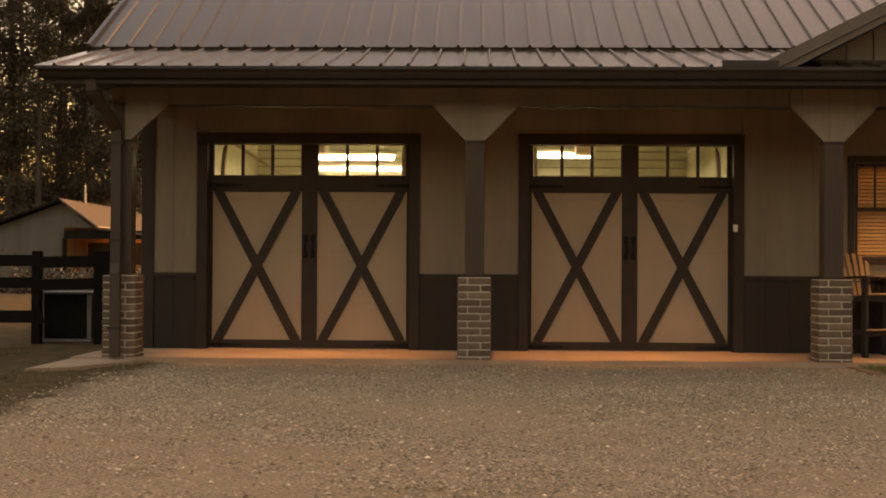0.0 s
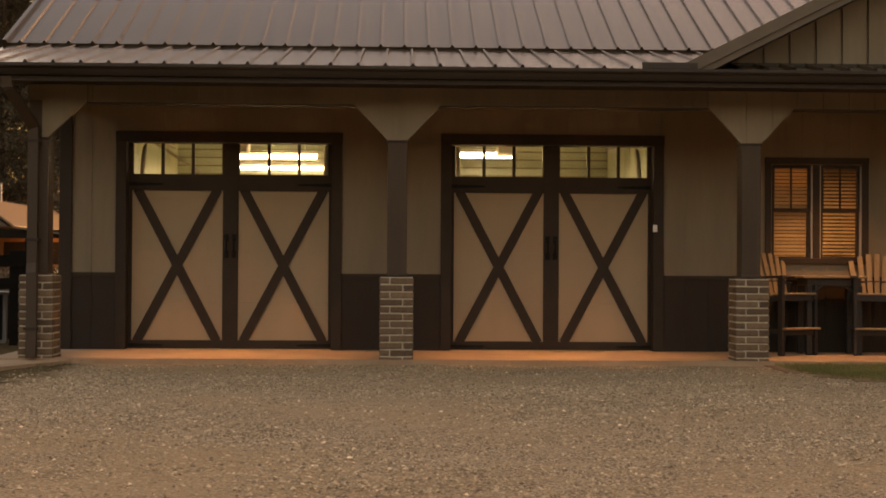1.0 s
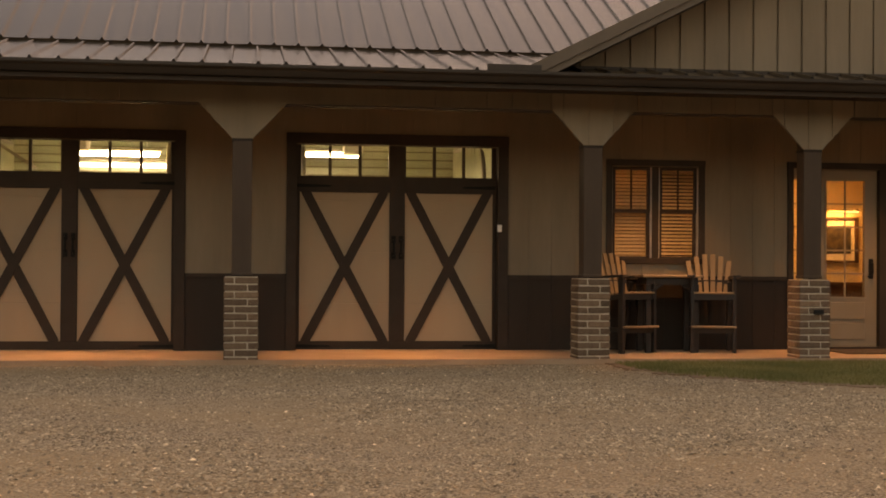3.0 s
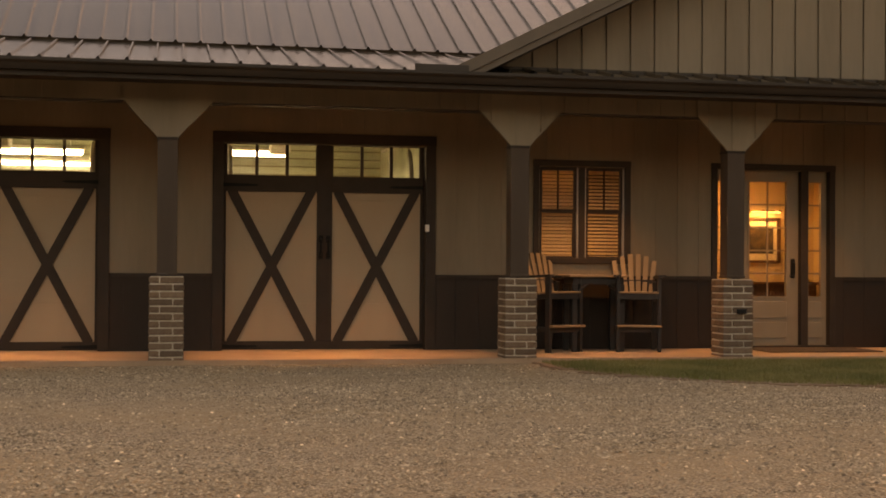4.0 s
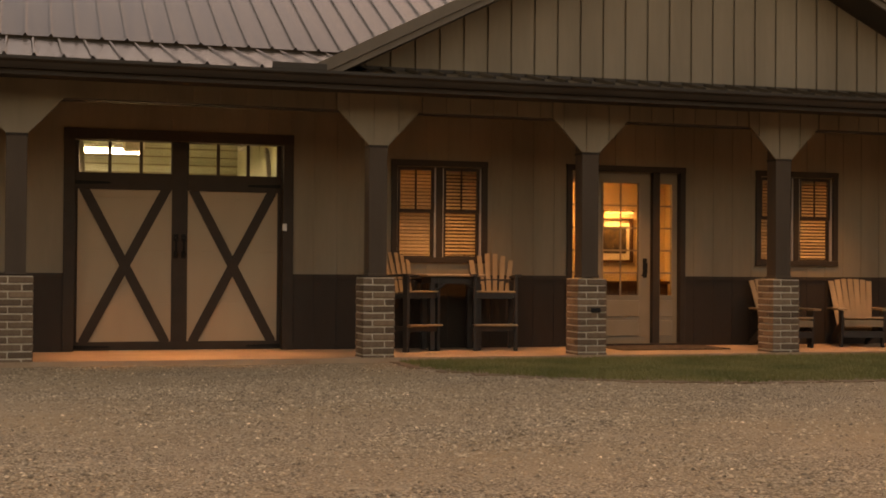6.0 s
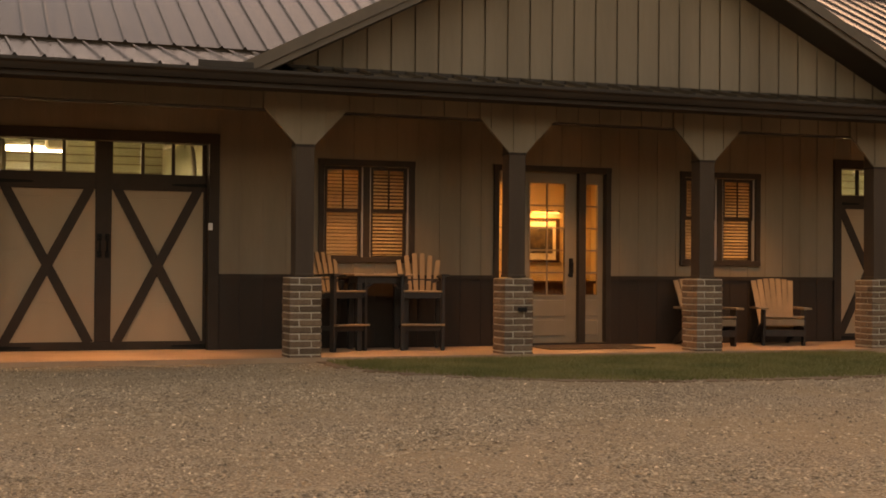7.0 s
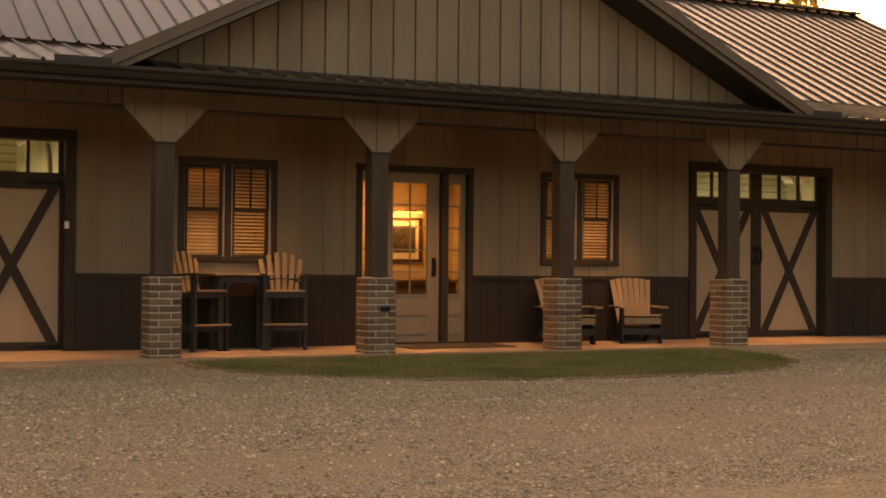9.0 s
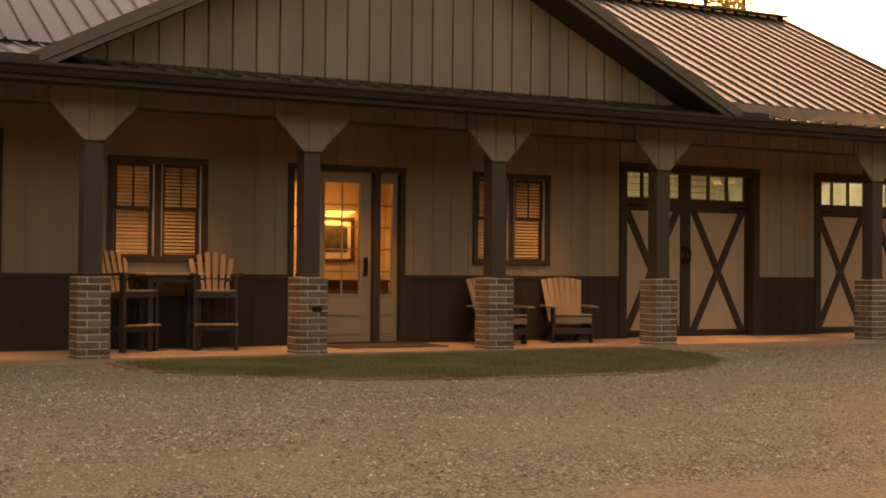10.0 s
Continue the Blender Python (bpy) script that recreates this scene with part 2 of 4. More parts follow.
def roof_field(name, x0, x1, y0, z0, y1, z1, pitch, start, label, back=None):
    """A sheet-metal roof slope with raised ribs running up it."""
    roof = thing(name, label, "roof", kind="structure")
    d = Vector((0, y1 - y0, z1 - z0)).normalized()
    n = Vector((0, -d.z, d.y))
    bm = bmesh.new()
    pts = [Vector((x0, y0, z0)), Vector((x1, y0, z0)), Vector((x1, y1, z1)), Vector((x0, y1, z1))]
    prism(bm, [p - n * 0.03 for p in pts], n * 0.03)
    if back:
        q = [Vector((x0, y1, z1)), Vector((x1, y1, z1)), Vector((x1, back[0], back[1])), Vector((x0, back[0], back[1]))]
        prism(bm, [p + Vector((0, 0.004, -0.034)) for p in q], (0, 0, 0.03))
    part("sheet", bm, ROOF, roof)
    bm = bmesh.new()
    a, b = Vector((0, y0, z0)), Vector((0, y1, z1))
    sec = ((-0.023, 0.0), (-0.009, 0.027), (0.009, 0.027), (0.023, 0.0))
    lo = [bm.verts.new(Vector((sx, 0, 0)) + n * sn) for sx, sn in sec]
    hi = [bm.verts.new(Vector((sx, 0, 0)) + n * sn + (b - a)) for sx, sn in sec]
    for i in range(3):
        bm.faces.new((lo[i], lo[i + 1], hi[i + 1], hi[i]))
    bm.faces.new(lo[::-1])
    first = None
    x = start
    while x < x1 - 0.03:
        if x > x0 + 0.02:
            if first is None:
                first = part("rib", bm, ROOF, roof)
                # lower end face is coloured black for the shade inside an open rib
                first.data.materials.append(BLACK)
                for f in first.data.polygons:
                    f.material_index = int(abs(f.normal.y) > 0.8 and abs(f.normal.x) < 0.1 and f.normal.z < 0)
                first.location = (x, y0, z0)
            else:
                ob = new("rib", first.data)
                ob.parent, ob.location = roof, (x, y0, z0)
        x += pitch
    return roof


RIDGE = 6.0
porch_roof = roof_field("roof_porch", -2.6, 21.0, -0.545, 2.935, 1.62, 3.44, 0.27, -2.3816, "shallow brown ribbed metal porch roof")
west_roof = roof_field("roof_west", -2.62, 9.1, 1.52, 3.455, 6.3, RIDGE, 0.2702, -2.4655, "brown ribbed metal main roof above the garage", back=(11.9, 3.4))
east_roof = roof_field("roof_east", 9.1, 20.8, 1.52, 3.435, 6.65, RIDGE, 0.2828, 9.163, "brown ribbed metal main roof catching the evening sky", back=(11.9, 3.4))
for r, xa, yy, zz in ((west_roof, -2.62, 1.52, 3.455), (east_roof, 20.8, 1.52, 3.435)):
    y1 = 6.3 if r is west_roof else 6.65
    bm = bmesh.new()
    s = -1 if r is west_roof else 1
    beam(bm, (xa + s * 0.01, yy - 0.02, zz - 0.03), (xa + s * 0.01, y1, RIDGE - 0.03), 0.12, 0.05, (s, 0, 0))
    part("rake_trim", bm, ROOF, r, "brown metal rake trim")
bm = bmesh.new()
beam(bm, (9.1, 6.65, RIDGE + 0.03), (20.85, 6.65, RIDGE + 0.03), 0.36, 0.04, (0, 0, 1))
part("ridge_cap", bm, ROOF, east_roof, "brown metal ridge cap")
bm = bmesh.new()
beam(bm, (-2.62, 6.3, RIDGE + 0.03), (9.1, 6.3, RIDGE + 0.03), 0.36, 0.04, (0, 0, 1))
part("ridge_cap", bm, ROOF, west_roof, "brown metal ridge cap")
tagged(bpart("closure_strip", GUTTER, None, (-2.6, 20.88, 1.535, 1.56, 3.38, 3.45)), "dark closure strip where the roof slopes meet", "flashing", kind="structure")
# end walls' triangles close the attic
for xe in (X_LEFT, X_RIGHT - 0.15):
    bm = bmesh.new()
    prism(bm, [(xe, 1.7, 3.3), (xe, 11.8, 3.3), (xe, 6.0, 5.6)], (0.15, 0, 0))
    tagged(part("wall_attic", bm, SIDING, None), "tan siding closing the roof end", "wall", kind="structure")

# front cross gable
GX, GS, GZ = 9.08, 0.505, 5.24               # apex x, slope, apex height of the roof's top
gable = thing("gable", "tan boarded front gable with brown rake boards", "gable", kind="structure")
YG = 0.0
bm = bmesh.new()
half = (GZ - 0.12 - 3.0) / GS
prism(bm, [(GX - half, YG + 0.03, 3.0), (GX + half, YG + 0.03, 3.0), (GX, YG + 0.03, GZ - 0.12)], (0, 0.12, 0))
part("siding", bm, SIDING, gable)
for k in range(-17, 17):
    a = 9.0905 + 0.2713 * k
    b = a + 0.2443
    za, zb = (GZ - 0.14 - GS * abs(v - GX) for v in (a, b))
    pts = [(a, YG, 2.985), (b, YG, 2.985), (b, YG, zb), (a, YG, za)]
    if a < GX < b:
        pts.insert(3, (GX, YG, GZ - 0.14))
    if min(za, zb) > 3.0:
        bm = bmesh.new()
        prism(bm, pts, (0, 0.03, 0))
        part("board", bm, SIDING, gable)
bpart("base_flashing", GUTTER, gable, (GX - half, GX + half, YG - 0.05, YG, 3.03, 3.078), label="dark flashing at the gable foot")
RAKE_PARTS = (("drip_edge", 0.058, -0.030, 0.112, 0.03, RAKE, "brown metal drip edge"), ("rake_board", 0.148, 0.0, 0.062, 0.03, RAKE, "brown rake board"))
for s in (-1, 1):
    foot = Vector((GX + s * 4.45, -0.55, GZ - GS * 4.45))
    apex = Vector((GX, -0.55, GZ))
    n = Vector((s * GS, 0, 1)).normalized()
    bm = bmesh.new()
    prism(bm, [foot, apex, apex - n * 0.05, foot - n * 0.05], (0, 9.0, 0))
    part("roof_slope", bm, ROOF, gable, "brown metal gable roof")
    for name, down, dy, w, d, mat, label in RAKE_PARTS:
        bm = bmesh.new()
        beam(bm, foot - n * down + Vector((0, dy, 0)), apex - n * down + Vector((0, dy, 0)), w, d)
        part(name, bm, mat, gable, label)
    bm = bmesh.new()
    beam(bm, foot - n * 0.175 + Vector((0, 0.285, 0)), apex - n * 0.175 + Vector((0, 0.285, 0)), 0.53, 0.014, tuple(n))
    part("rake_soffit", bm, SOFFIT, gable, "dark brown rake soffit")

# porch slab
bm = bmesh.new()
prism(bm, [(-2.35, -0.01, -0.12), (X_RIGHT, -0.01, -0.12), (X_RIGHT, YW + 0.4, -0.12), (-2.35, YW + 0.4, -0.12)], (0, 0, 0.135))
slab = tagged(part("porch_slab", bm, CONCRETE, None), "buff concrete porch slab lit by downlights", "slab", kind="structure")
bm = bmesh.new()
prism(bm, [(-2.36, -1.4, -0.1), (-2.02, -1.18, -0.1), (-1.5, -0.014, -0.1), (-2.35, -0.014, -0.1)], (0, 0, 0.098))
tagged(part("side_path", bm, CONCRETE, None), "worn concrete path at the porch corner", "pavement", kind="structure")

# ---- ground ----
def ground_material():
    m = bpy.data.materials.new("gravel_and_turf")
    m.use_nodes = True
    t = m.node_tree
    N, L = t.nodes, t.links
    p = N["Principled BSDF"]
    co = N.new("ShaderNodeTexCoord")

    def noise(scale, detail=4.0):
        n = N.new("ShaderNodeTexNoise")
        n.inputs["Scale"].default_value, n.inputs["Detail"].default_value = scale, detail
        L.new(co.outputs["Object"], n.inputs["Vector"])
        return n.outputs["Fac"]

    def ramp(src, lo, hi, a=0.0, b=1.0):
        r = N.new("ShaderNodeMapRange")
        for k, v in (("From Min", lo), ("From Max", hi), ("To Min", a), ("To Max", b)):
            r.inputs[k].default_value = v
        L.new(src, r.inputs["Value"])
        return r.outputs[0]

    def mix(f, a, b):
        n = N.new("ShaderNodeMix")
        n.data_type = "RGBA"
        L.new(f, n.inputs["Factor"])
        for k, v in (("A", a), ("B", b)):
            if isinstance(v, tuple):
                n.inputs[k].default_value = (*v, 1)
            else:
                L.new(v, n.inputs[k])
        return n.outputs["Result"]

    vor = N.new("ShaderNodeTexVoronoi")
    vor.inputs["Scale"].default_value = 34
    L.new(co.outputs["Object"], vor.inputs["Vector"])
    stone = mix(ramp(vor.outputs["Color"], 0, 1), (0.33, 0.24, 0.155), (0.51, 0.385, 0.26))
    soil = mix(noise(9), (0.27, 0.185, 0.115), (0.37, 0.262, 0.172))
    gravel = mix(ramp(noise(0.9, 6), 0.42, 0.62), stone, mix(ramp(noise(30), 0.4, 0.6), stone, soil))
    gravel = mix(ramp(noise(4.5, 8), 0.25, 0.6), gravel, mix(ramp(noise(55, 5), 0.42, 0.6), (0.13, 0.09, 0.055), (0.52, 0.395, 0.275)))
    earth = mix(noise(14, 6), (0.30, 0.20, 0.115), (0.46, 0.325, 0.20))
    gravel = mix(ramp(noise(0.55, 5), 0.40, 0.64, 0.1, 0.8), gravel, earth)
    turf = mix(ramp(noise(5), 0.35, 0.65), (0.075, 0.058, 0.028), (0.14, 0.092, 0.05))
    sep = N.new("ShaderNodeSeparateXYZ")
    L.new(co.outputs["Object"], sep.inputs[0])
    wob = N.new("ShaderNodeMath")
    wob.operation = "MULTIPLY_ADD"
    L.new(noise(1.6, 5), wob.inputs[0])
    wob.inputs[1].default_value = 1.1
    L.new(sep.outputs["X"], wob.inputs[2])
    side = ramp(wob.outputs[0], -0.95, -0.70, 1.0, 0.0)
    L.new(mix(side, gravel, turf), p.inputs["Base Color"])
    p.inputs["Roughness"].default_value = 0.95
    p.inputs["Specular IOR Level"].default_value = 0.05
    b = N.new("ShaderNodeBump")
    b.inputs["Strength"].default_value, b.inputs["Distance"].default_value = 1.0, 0.02
    L.new(vor.outputs["Distance"], b.inputs["Height"])
    L.new(b.outputs[0], p.inputs["Normal"])
    return m


def smooth_noise(x, y, cell, seed):
    """Value noise of about -1 to 1 on a grid of that cell size, for arrays of places in the yard."""
    table = np.random.default_rng(seed).uniform(-1, 1, (512, 512))
    u, v = (x + 60) / cell, (y + 60) / cell
    i, j = np.floor(u).astype(int), np.floor(v).astype(int)
    f, g = u - i, v - j
    f, g = f * f * (3 - 2 * f), g * g * (3 - 2 * g)
    a, b = table[i % 512, j % 512], table[(i + 1) % 512, j % 512]
    c, d = table[i % 512, (j + 1) % 512], table[(i + 1) % 512, (j + 1) % 512]
    return (a * (1 - f) + b * f) * (1 - g) + (c * (1 - f) + d * f) * g


def ground_height(x, y):
    """Trodden, stony unevenness of the yard."""
    rough = np.clip(0.6 + 0.7 * smooth_noise(x * 0.6, y, 0.55, 7) + 0.5 * smooth_noise(x, y, 2.2, 8), 0.2, 1.3)
    bumps = rough * (0.011 * smooth_noise(x, y, 0.058, 1) + 0.0045 * smooth_noise(x, y, 0.15, 2)) + 0.006 * smooth_noise(x, y, 0.9, 3)
    return -0.036 + bumps * np.clip((0.6 - y) / 0.8, 0.15, 1)


xs = np.concatenate([[-900, -200, -60, -20, -8, -4], np.arange(-2.4, 20.6, 0.033), [24, 30, 60, 200, 900]])
ys = np.concatenate([[-900, -200, -60, -25, -14, -10.5], np.arange(-9.0, 0.2, 0.025), [2, 6, 14, 30, 60, 200, 900]])
gx, gy = np.meshgrid(xs, ys)
me = bpy.data.meshes.new("ground")
nx, ny = len(xs), len(ys)
v = np.stack([gx, gy, ground_height(gx, gy)], axis=2).reshape(-1, 3)
q = (np.arange(ny - 1)[:, None] * nx + np.arange(nx - 1)[None]).reshape(-1, 1) + np.array([[0, 1, nx + 1, nx]])
me.vertices.add(len(v))
me.vertices.foreach_set("co", v.ravel())
me.loops.add(q.size)
me.loops.foreach_set("vertex_index", q.ravel().astype(np.int32))
me.polygons.add(len(q))
me.polygons.foreach_set("loop_start", np.arange(0, q.size, 4, dtype=np.int32))
me.update(calc_edges=True)
me.polygons.foreach_set("use_smooth", np.ones(len(q), dtype=bool))
me.materials.append(ground_material())
tagged(new("ground", me), "grey-brown gravel yard with turf and soil at its edge", "ground", kind="structure")

# ---- brick piers and porch posts ----
DARK_BRICK = surface("dark_burnt_brick", (0.05, 0.035, 0.028), (0.09, 0.065, 0.05), 14, 0.85, 0.5, fine=90, rnd=0.2)
WP = 0.175


def brick_mesh():
    bm = bmesh.new()
    box(bm, 0.0, 0.232, -0.052, 0.052, 0.0, 0.0585, 0.006)
    for v in bm.verts:
        v.co += Vector((random.uniform(-1, 1), random.uniform(-1, 1), random.uniform(-1, 1))) * 0.0025
    bmesh.ops.recalc_face_normals(bm, faces=bm.faces)
    me = bpy.data.meshes.new("brick")
    bm.to_mesh(me)
    bm.free()
    me.materials.append(BRICK)
    return me


BRICKS = [brick_mesh() for _ in range(4)]


def pier(cx):
    t = thing("brick_pier", "brown brick pier with pale mortar under a porch post", "pier", pose(cx, WP, 0), group="porch piers")
    bpart("core", MORTAR, t, (-0.1645, 0.1645, -0.1645, 0.1645, -0.06, 0.856), label="pale mortar joints")
    for row in range(12):
        z = -0.022 + row * 0.0737
        flip = row % 2
        for k in range(4):
            a = k * 90
            ob = new("brick", random.choice(BRICKS))
            jit = random.uniform(-0.0015, 0.0015)
            if flip:
                m = pose(0, 0, 0, 0, 0, a) @ pose(WP - 0.236, -WP + 0.052 + jit, z)
            else:
                m = pose(0, 0, 0, 0, 0, a) @ pose(-WP, -WP + 0.052 + jit, z)
            ob.parent = t
            ob.matrix_basis = m @ pose(0, 0, 0, 0, 0, random.uniform(-0.4, 0.4))
    return t


def post(cx):
    t = thing("porch_post", "square brown painted porch post on a brick pier", "post", pose(cx, WP, 0), group="porch posts")
    bpart("shaft", POST, t, (-0.1, 0.1, -0.1, 0.1, 0.868, 2.64), bev=0.004)
    bpart("base_trim", POST, t, (-0.108, 0.108, -0.108, 0.108, 0.868, 0.9), bev=0.004)
    bpart("collar", TRIM, t, (-0.106, 0.106, -0.106, 0.106, 2.235, 2.262), bev=0.003)
    return t


for c in PIERS:
    pier(c), post(c)
tagged(bpart("outlet_cover", BLACK, None, (7.865, 7.975, -0.022, -0.001, 0.485, 0.535), bev=0.004), "small black outlet cover on a brick pier", "outlet")
tagged(bpart("loose_brick", DARK_BRICK, None, (1.70, 1.80, 0.0, 0.07, 0.866, 0.886), bev=0.006), "dark broken brick lying on a pier top", "brick")

# downspout at the corner pier
ds = thing("downspout", "dark brown metal downspout on the corner pier", "downspout")
bm = bmesh.new()
for a, b in (((-2.03, -0.5, 2.81), (-2.02, -0.47, 2.70)), ((-2.02, -0.47, 2.70), (-1.90, 0.02, 2.36)), ((-1.90, 0.02, 2.36), (-1.90, 0.02, 0.96)),
             ((-1.90, 0.02, 0.97), (-1.885, -0.05, 0.86)), ((-1.885, -0.05, 0.88), (-1.885, -0.05, 0.02))):
    beam(bm, a, b, 0.1, 0.07)
part("pipe", bm, POST, ds)
for z in (0.3, 1.2, 2.2):
    y = -0.05 if z < 0.9 else 0.02
    bpart("strap", TRIM, ds, (-1.96, -1.83, y - 0.04, y + 0.045, z, z + 0.03))


# ---- garage doors ----
def garage_door(cx):
    t = thing("garage_door", "tan carriage-house garage door with brown cross boards and lit panes", "garage door", pose(cx, YW + 0.14, 0), group="garage doors")
    # tan backing in four sections
    for z0, z1 in ((0.03, 0.545), (0.545, 1.13), (1.13, 1.72), (1.72, 1.95)):
        bpart("section", PANEL, t, (-1.15, 1.15, 0.0, 0.045, z0, z1), bev=0.003)
    bpart("bottom_rail", TRIM, t, (-1.15, 1.15, -0.022, 0.0, 0.02, 0.115), bev=0.003)
    bpart("middle_rail", TRIM, t, (-1.15, 1.15, -0.022, 0.0, 1.813, 2.0), bev=0.003)
    bpart("top_rail", TRIM, t, (-1.15, 1.15, -0.022, 0.045, 2.352, 2.46), bev=0.003)
    for s in (-1, 1):
        bpart("outer_stile", TRIM, t, (min(s * 1.15, s * 1.115), max(s * 1.15, s * 1.115), -0.0215, 0.045, 0.115, 2.352))
    bpart("centre_stile", TRIM, t, (-0.088, 0.088, -0.024, 0.045, 0.115, 2.352), bev=0.003)
    for s in (-1, 1):
        x0, x1 = sorted((s * 0.088, s * 1.115))
        for k in range(2):
            a, b = (x0 + 0.06, x1 - 0.06) if k else (x1 - 0.06, x0 + 0.06)
            bm = bmesh.new()
            beam(bm, (a, -0.011 - 0.0015 * k, 0.10), (b, -0.011 - 0.0015 * k, 1.83), 0.105, 0.02)
            part("cross_board", bm, TRIM, t)
        # lighter strip drawn in for the highlight along the head's lip
        bpart("lip_highlight", RAKE, t, (x0, x1, -0.034, -0.022, 2.392, 2.404))
        w = (x1 - x0) / 3
        win = bpart("window", TRIM, t, (x0, x0 + 0.012, -0.014, 0.03, 2.0, 2.352), (x1 - 0.012, x1, -0.014, 0.03, 2.0, 2.352), label="row of three lit panes")
        for k in range(3):
            a, b = x0 + w * k, x0 + w * (k + 1)
            pane = bpart("pane", GLASS, win, (a + 0.012, b - 0.012, 0.012, 0.018, 2.0, 2.352), label="lit clear glass pane")
            pane.visible_shadow = False
            if k:
                bpart("muntin", TRIM, win, (a - 0.018, a + 0.018, -0.012, 0.03, 2.0, 2.352))
        bm = bmesh.new()
        tube(bm, [(s * 0.042, -0.03, 1.08), (s * 0.042, -0.075, 1.10), (s * 0.042, -0.075, 1.27), (s * 0.042, -0.03, 1.29)], 0.014, 8)
        box(bm, s * 0.042 - 0.025, s * 0.042 + 0.025, -0.034, -0.024, 1.05, 1.13)
        box(bm, s * 0.042 - 0.025, s * 0.042 + 0.025, -0.034, -0.024, 1.24, 1.32)
        part("handle", bm, BLACK, t, "black iron pull handle")
        for z in (0.058, 1.885):
            bm = bmesh.new()
            xa, xb = s * 1.15, s * 0.78
            prism(bm, [(xa, -0.03, z - 0.022), (xb, -0.03, z - 0.012), (xb - s * 0.03, -0.03, z), (xb, -0.03, z + 0.012), (xa, -0.03, z + 0.022)], (0, 0.008, 0))
            part("strap_hinge", bm, BLACK, t, "black strap hinge")
    return t


first_door = garage_door(DOORS[0])
for c in DOORS[1:]:
    copy_thing(first_door, pose(c, YW + 0.14, 0))


def opening_trim(name, x0, x1, z0, z1, w, label, sill=False, depth=0.03, back=0.0):
    t = thing(name, label, "door frame" if z0 < 0.5 else "window frame", kind="structure")
    bpart("jamb", TRIM, t, (x0, x0 + w, YW - depth, YW + 0.15 + back, z0, z1), bev=0.003)
    bpart("jamb", TRIM, t, (x1 - w, x1, YW - depth, YW + 0.15 + back, z0, z1), bev=0.003)
    bpart("head", TRIM, t, (x0 - 0.004, x1 + 0.004, YW - depth - 0.003, YW + 0.15 + back, z1 - w, z1 + 0.003), bev=0.003)
    if sill:
        bpart("sill", TRIM, t, (x0 - 0.002, x1 + 0.002, YW - depth - 0.004, YW + 0.15, z0, z0 + w), bev=0.004)
    return t


for i, c in enumerate(DOORS):
    opening_trim("door_frame_%d" % (i + 1), c - 1.27, c + 1.27, 0.016, 2.47, 0.118, "dark brown garage door frame", back=0.05)

# pale strips put in for the lines of light thrown by the panes
STRIP = surface("pale_pane_light", (0.5, 0.47, 0.42), (0.6, 0.57, 0.52), 5, 0.4, 0.02, metal=0.2)
for c in DOORS:
    t = thing("wall_flashing", "thin pale strips imitating pane light under the porch ceiling", "flashing", pose(c, YW, 0), group="ceiling flashings")
    for a in (-1.10, -0.772, -0.444, 0.10, 0.428, 0.756):
        bpart("strip", STRIP, t, (a, a + 0.316, -0.014, 0.0, 2.762, 2.769))

WHITE = surface("white_plastic", (0.72, 0.70, 0.66), (0.78, 0.76, 0.72), 20, 0.5, 0.05)
keypad = thing("keypad", "small white door opener keypad on the frame", "keypad")
bpart("case", WHITE, keypad, (4.69, 4.74, YW - 0.06, YW - 0.033, 1.375, 1.455), bev=0.005)
bpart("cover", WHITE, keypad, (4.694, 4.736, YW - 0.068, YW - 0.06, 1.40, 1.45), bev=0.003)


# ---- windows with blinds ----
def blind_material():
    m = bpy.data.materials.new("cream_blind_slat")
    m.use_nodes = True
    t = m.node_tree
    N, L = t.nodes, t.links
    d, tr, mx = N.new("ShaderNodeBsdfDiffuse"), N.new("ShaderNodeBsdfTranslucent"), N.new("ShaderNodeMixShader")
    info, hsv = N.new("ShaderNodeObjectInfo"), N.new("ShaderNodeHueSaturation")
    vr = N.new("ShaderNodeMapRange")
    vr.inputs["To Min"].default_value, vr.inputs["To Max"].default_value = 0.8, 1.1
    L.new(info.outputs["Random"], vr.inputs["Value"])
    L.new(vr.outputs[0], hsv.inputs["Value"])
    hsv.inputs["Color"].default_value = (0.62, 0.50, 0.36, 1)
    L.new(hsv.outputs[0], d.inputs[0])
    L.new(hsv.outputs[0], tr.inputs[0])
    mx.inputs[0].default_value = 0.4
    L.new(d.outputs[0], mx.inputs[1])
    L.new(tr.outputs[0], mx.inputs[2])
    L.new(mx.outputs[0], N["Material Output"].inputs[0])
    return m


BLIND = blind_material()
LINER = surface("grey_vinyl_jamb", (0.38, 0.35, 0.32), (0.44, 0.41, 0.38), 10, 0.5, 0.05)


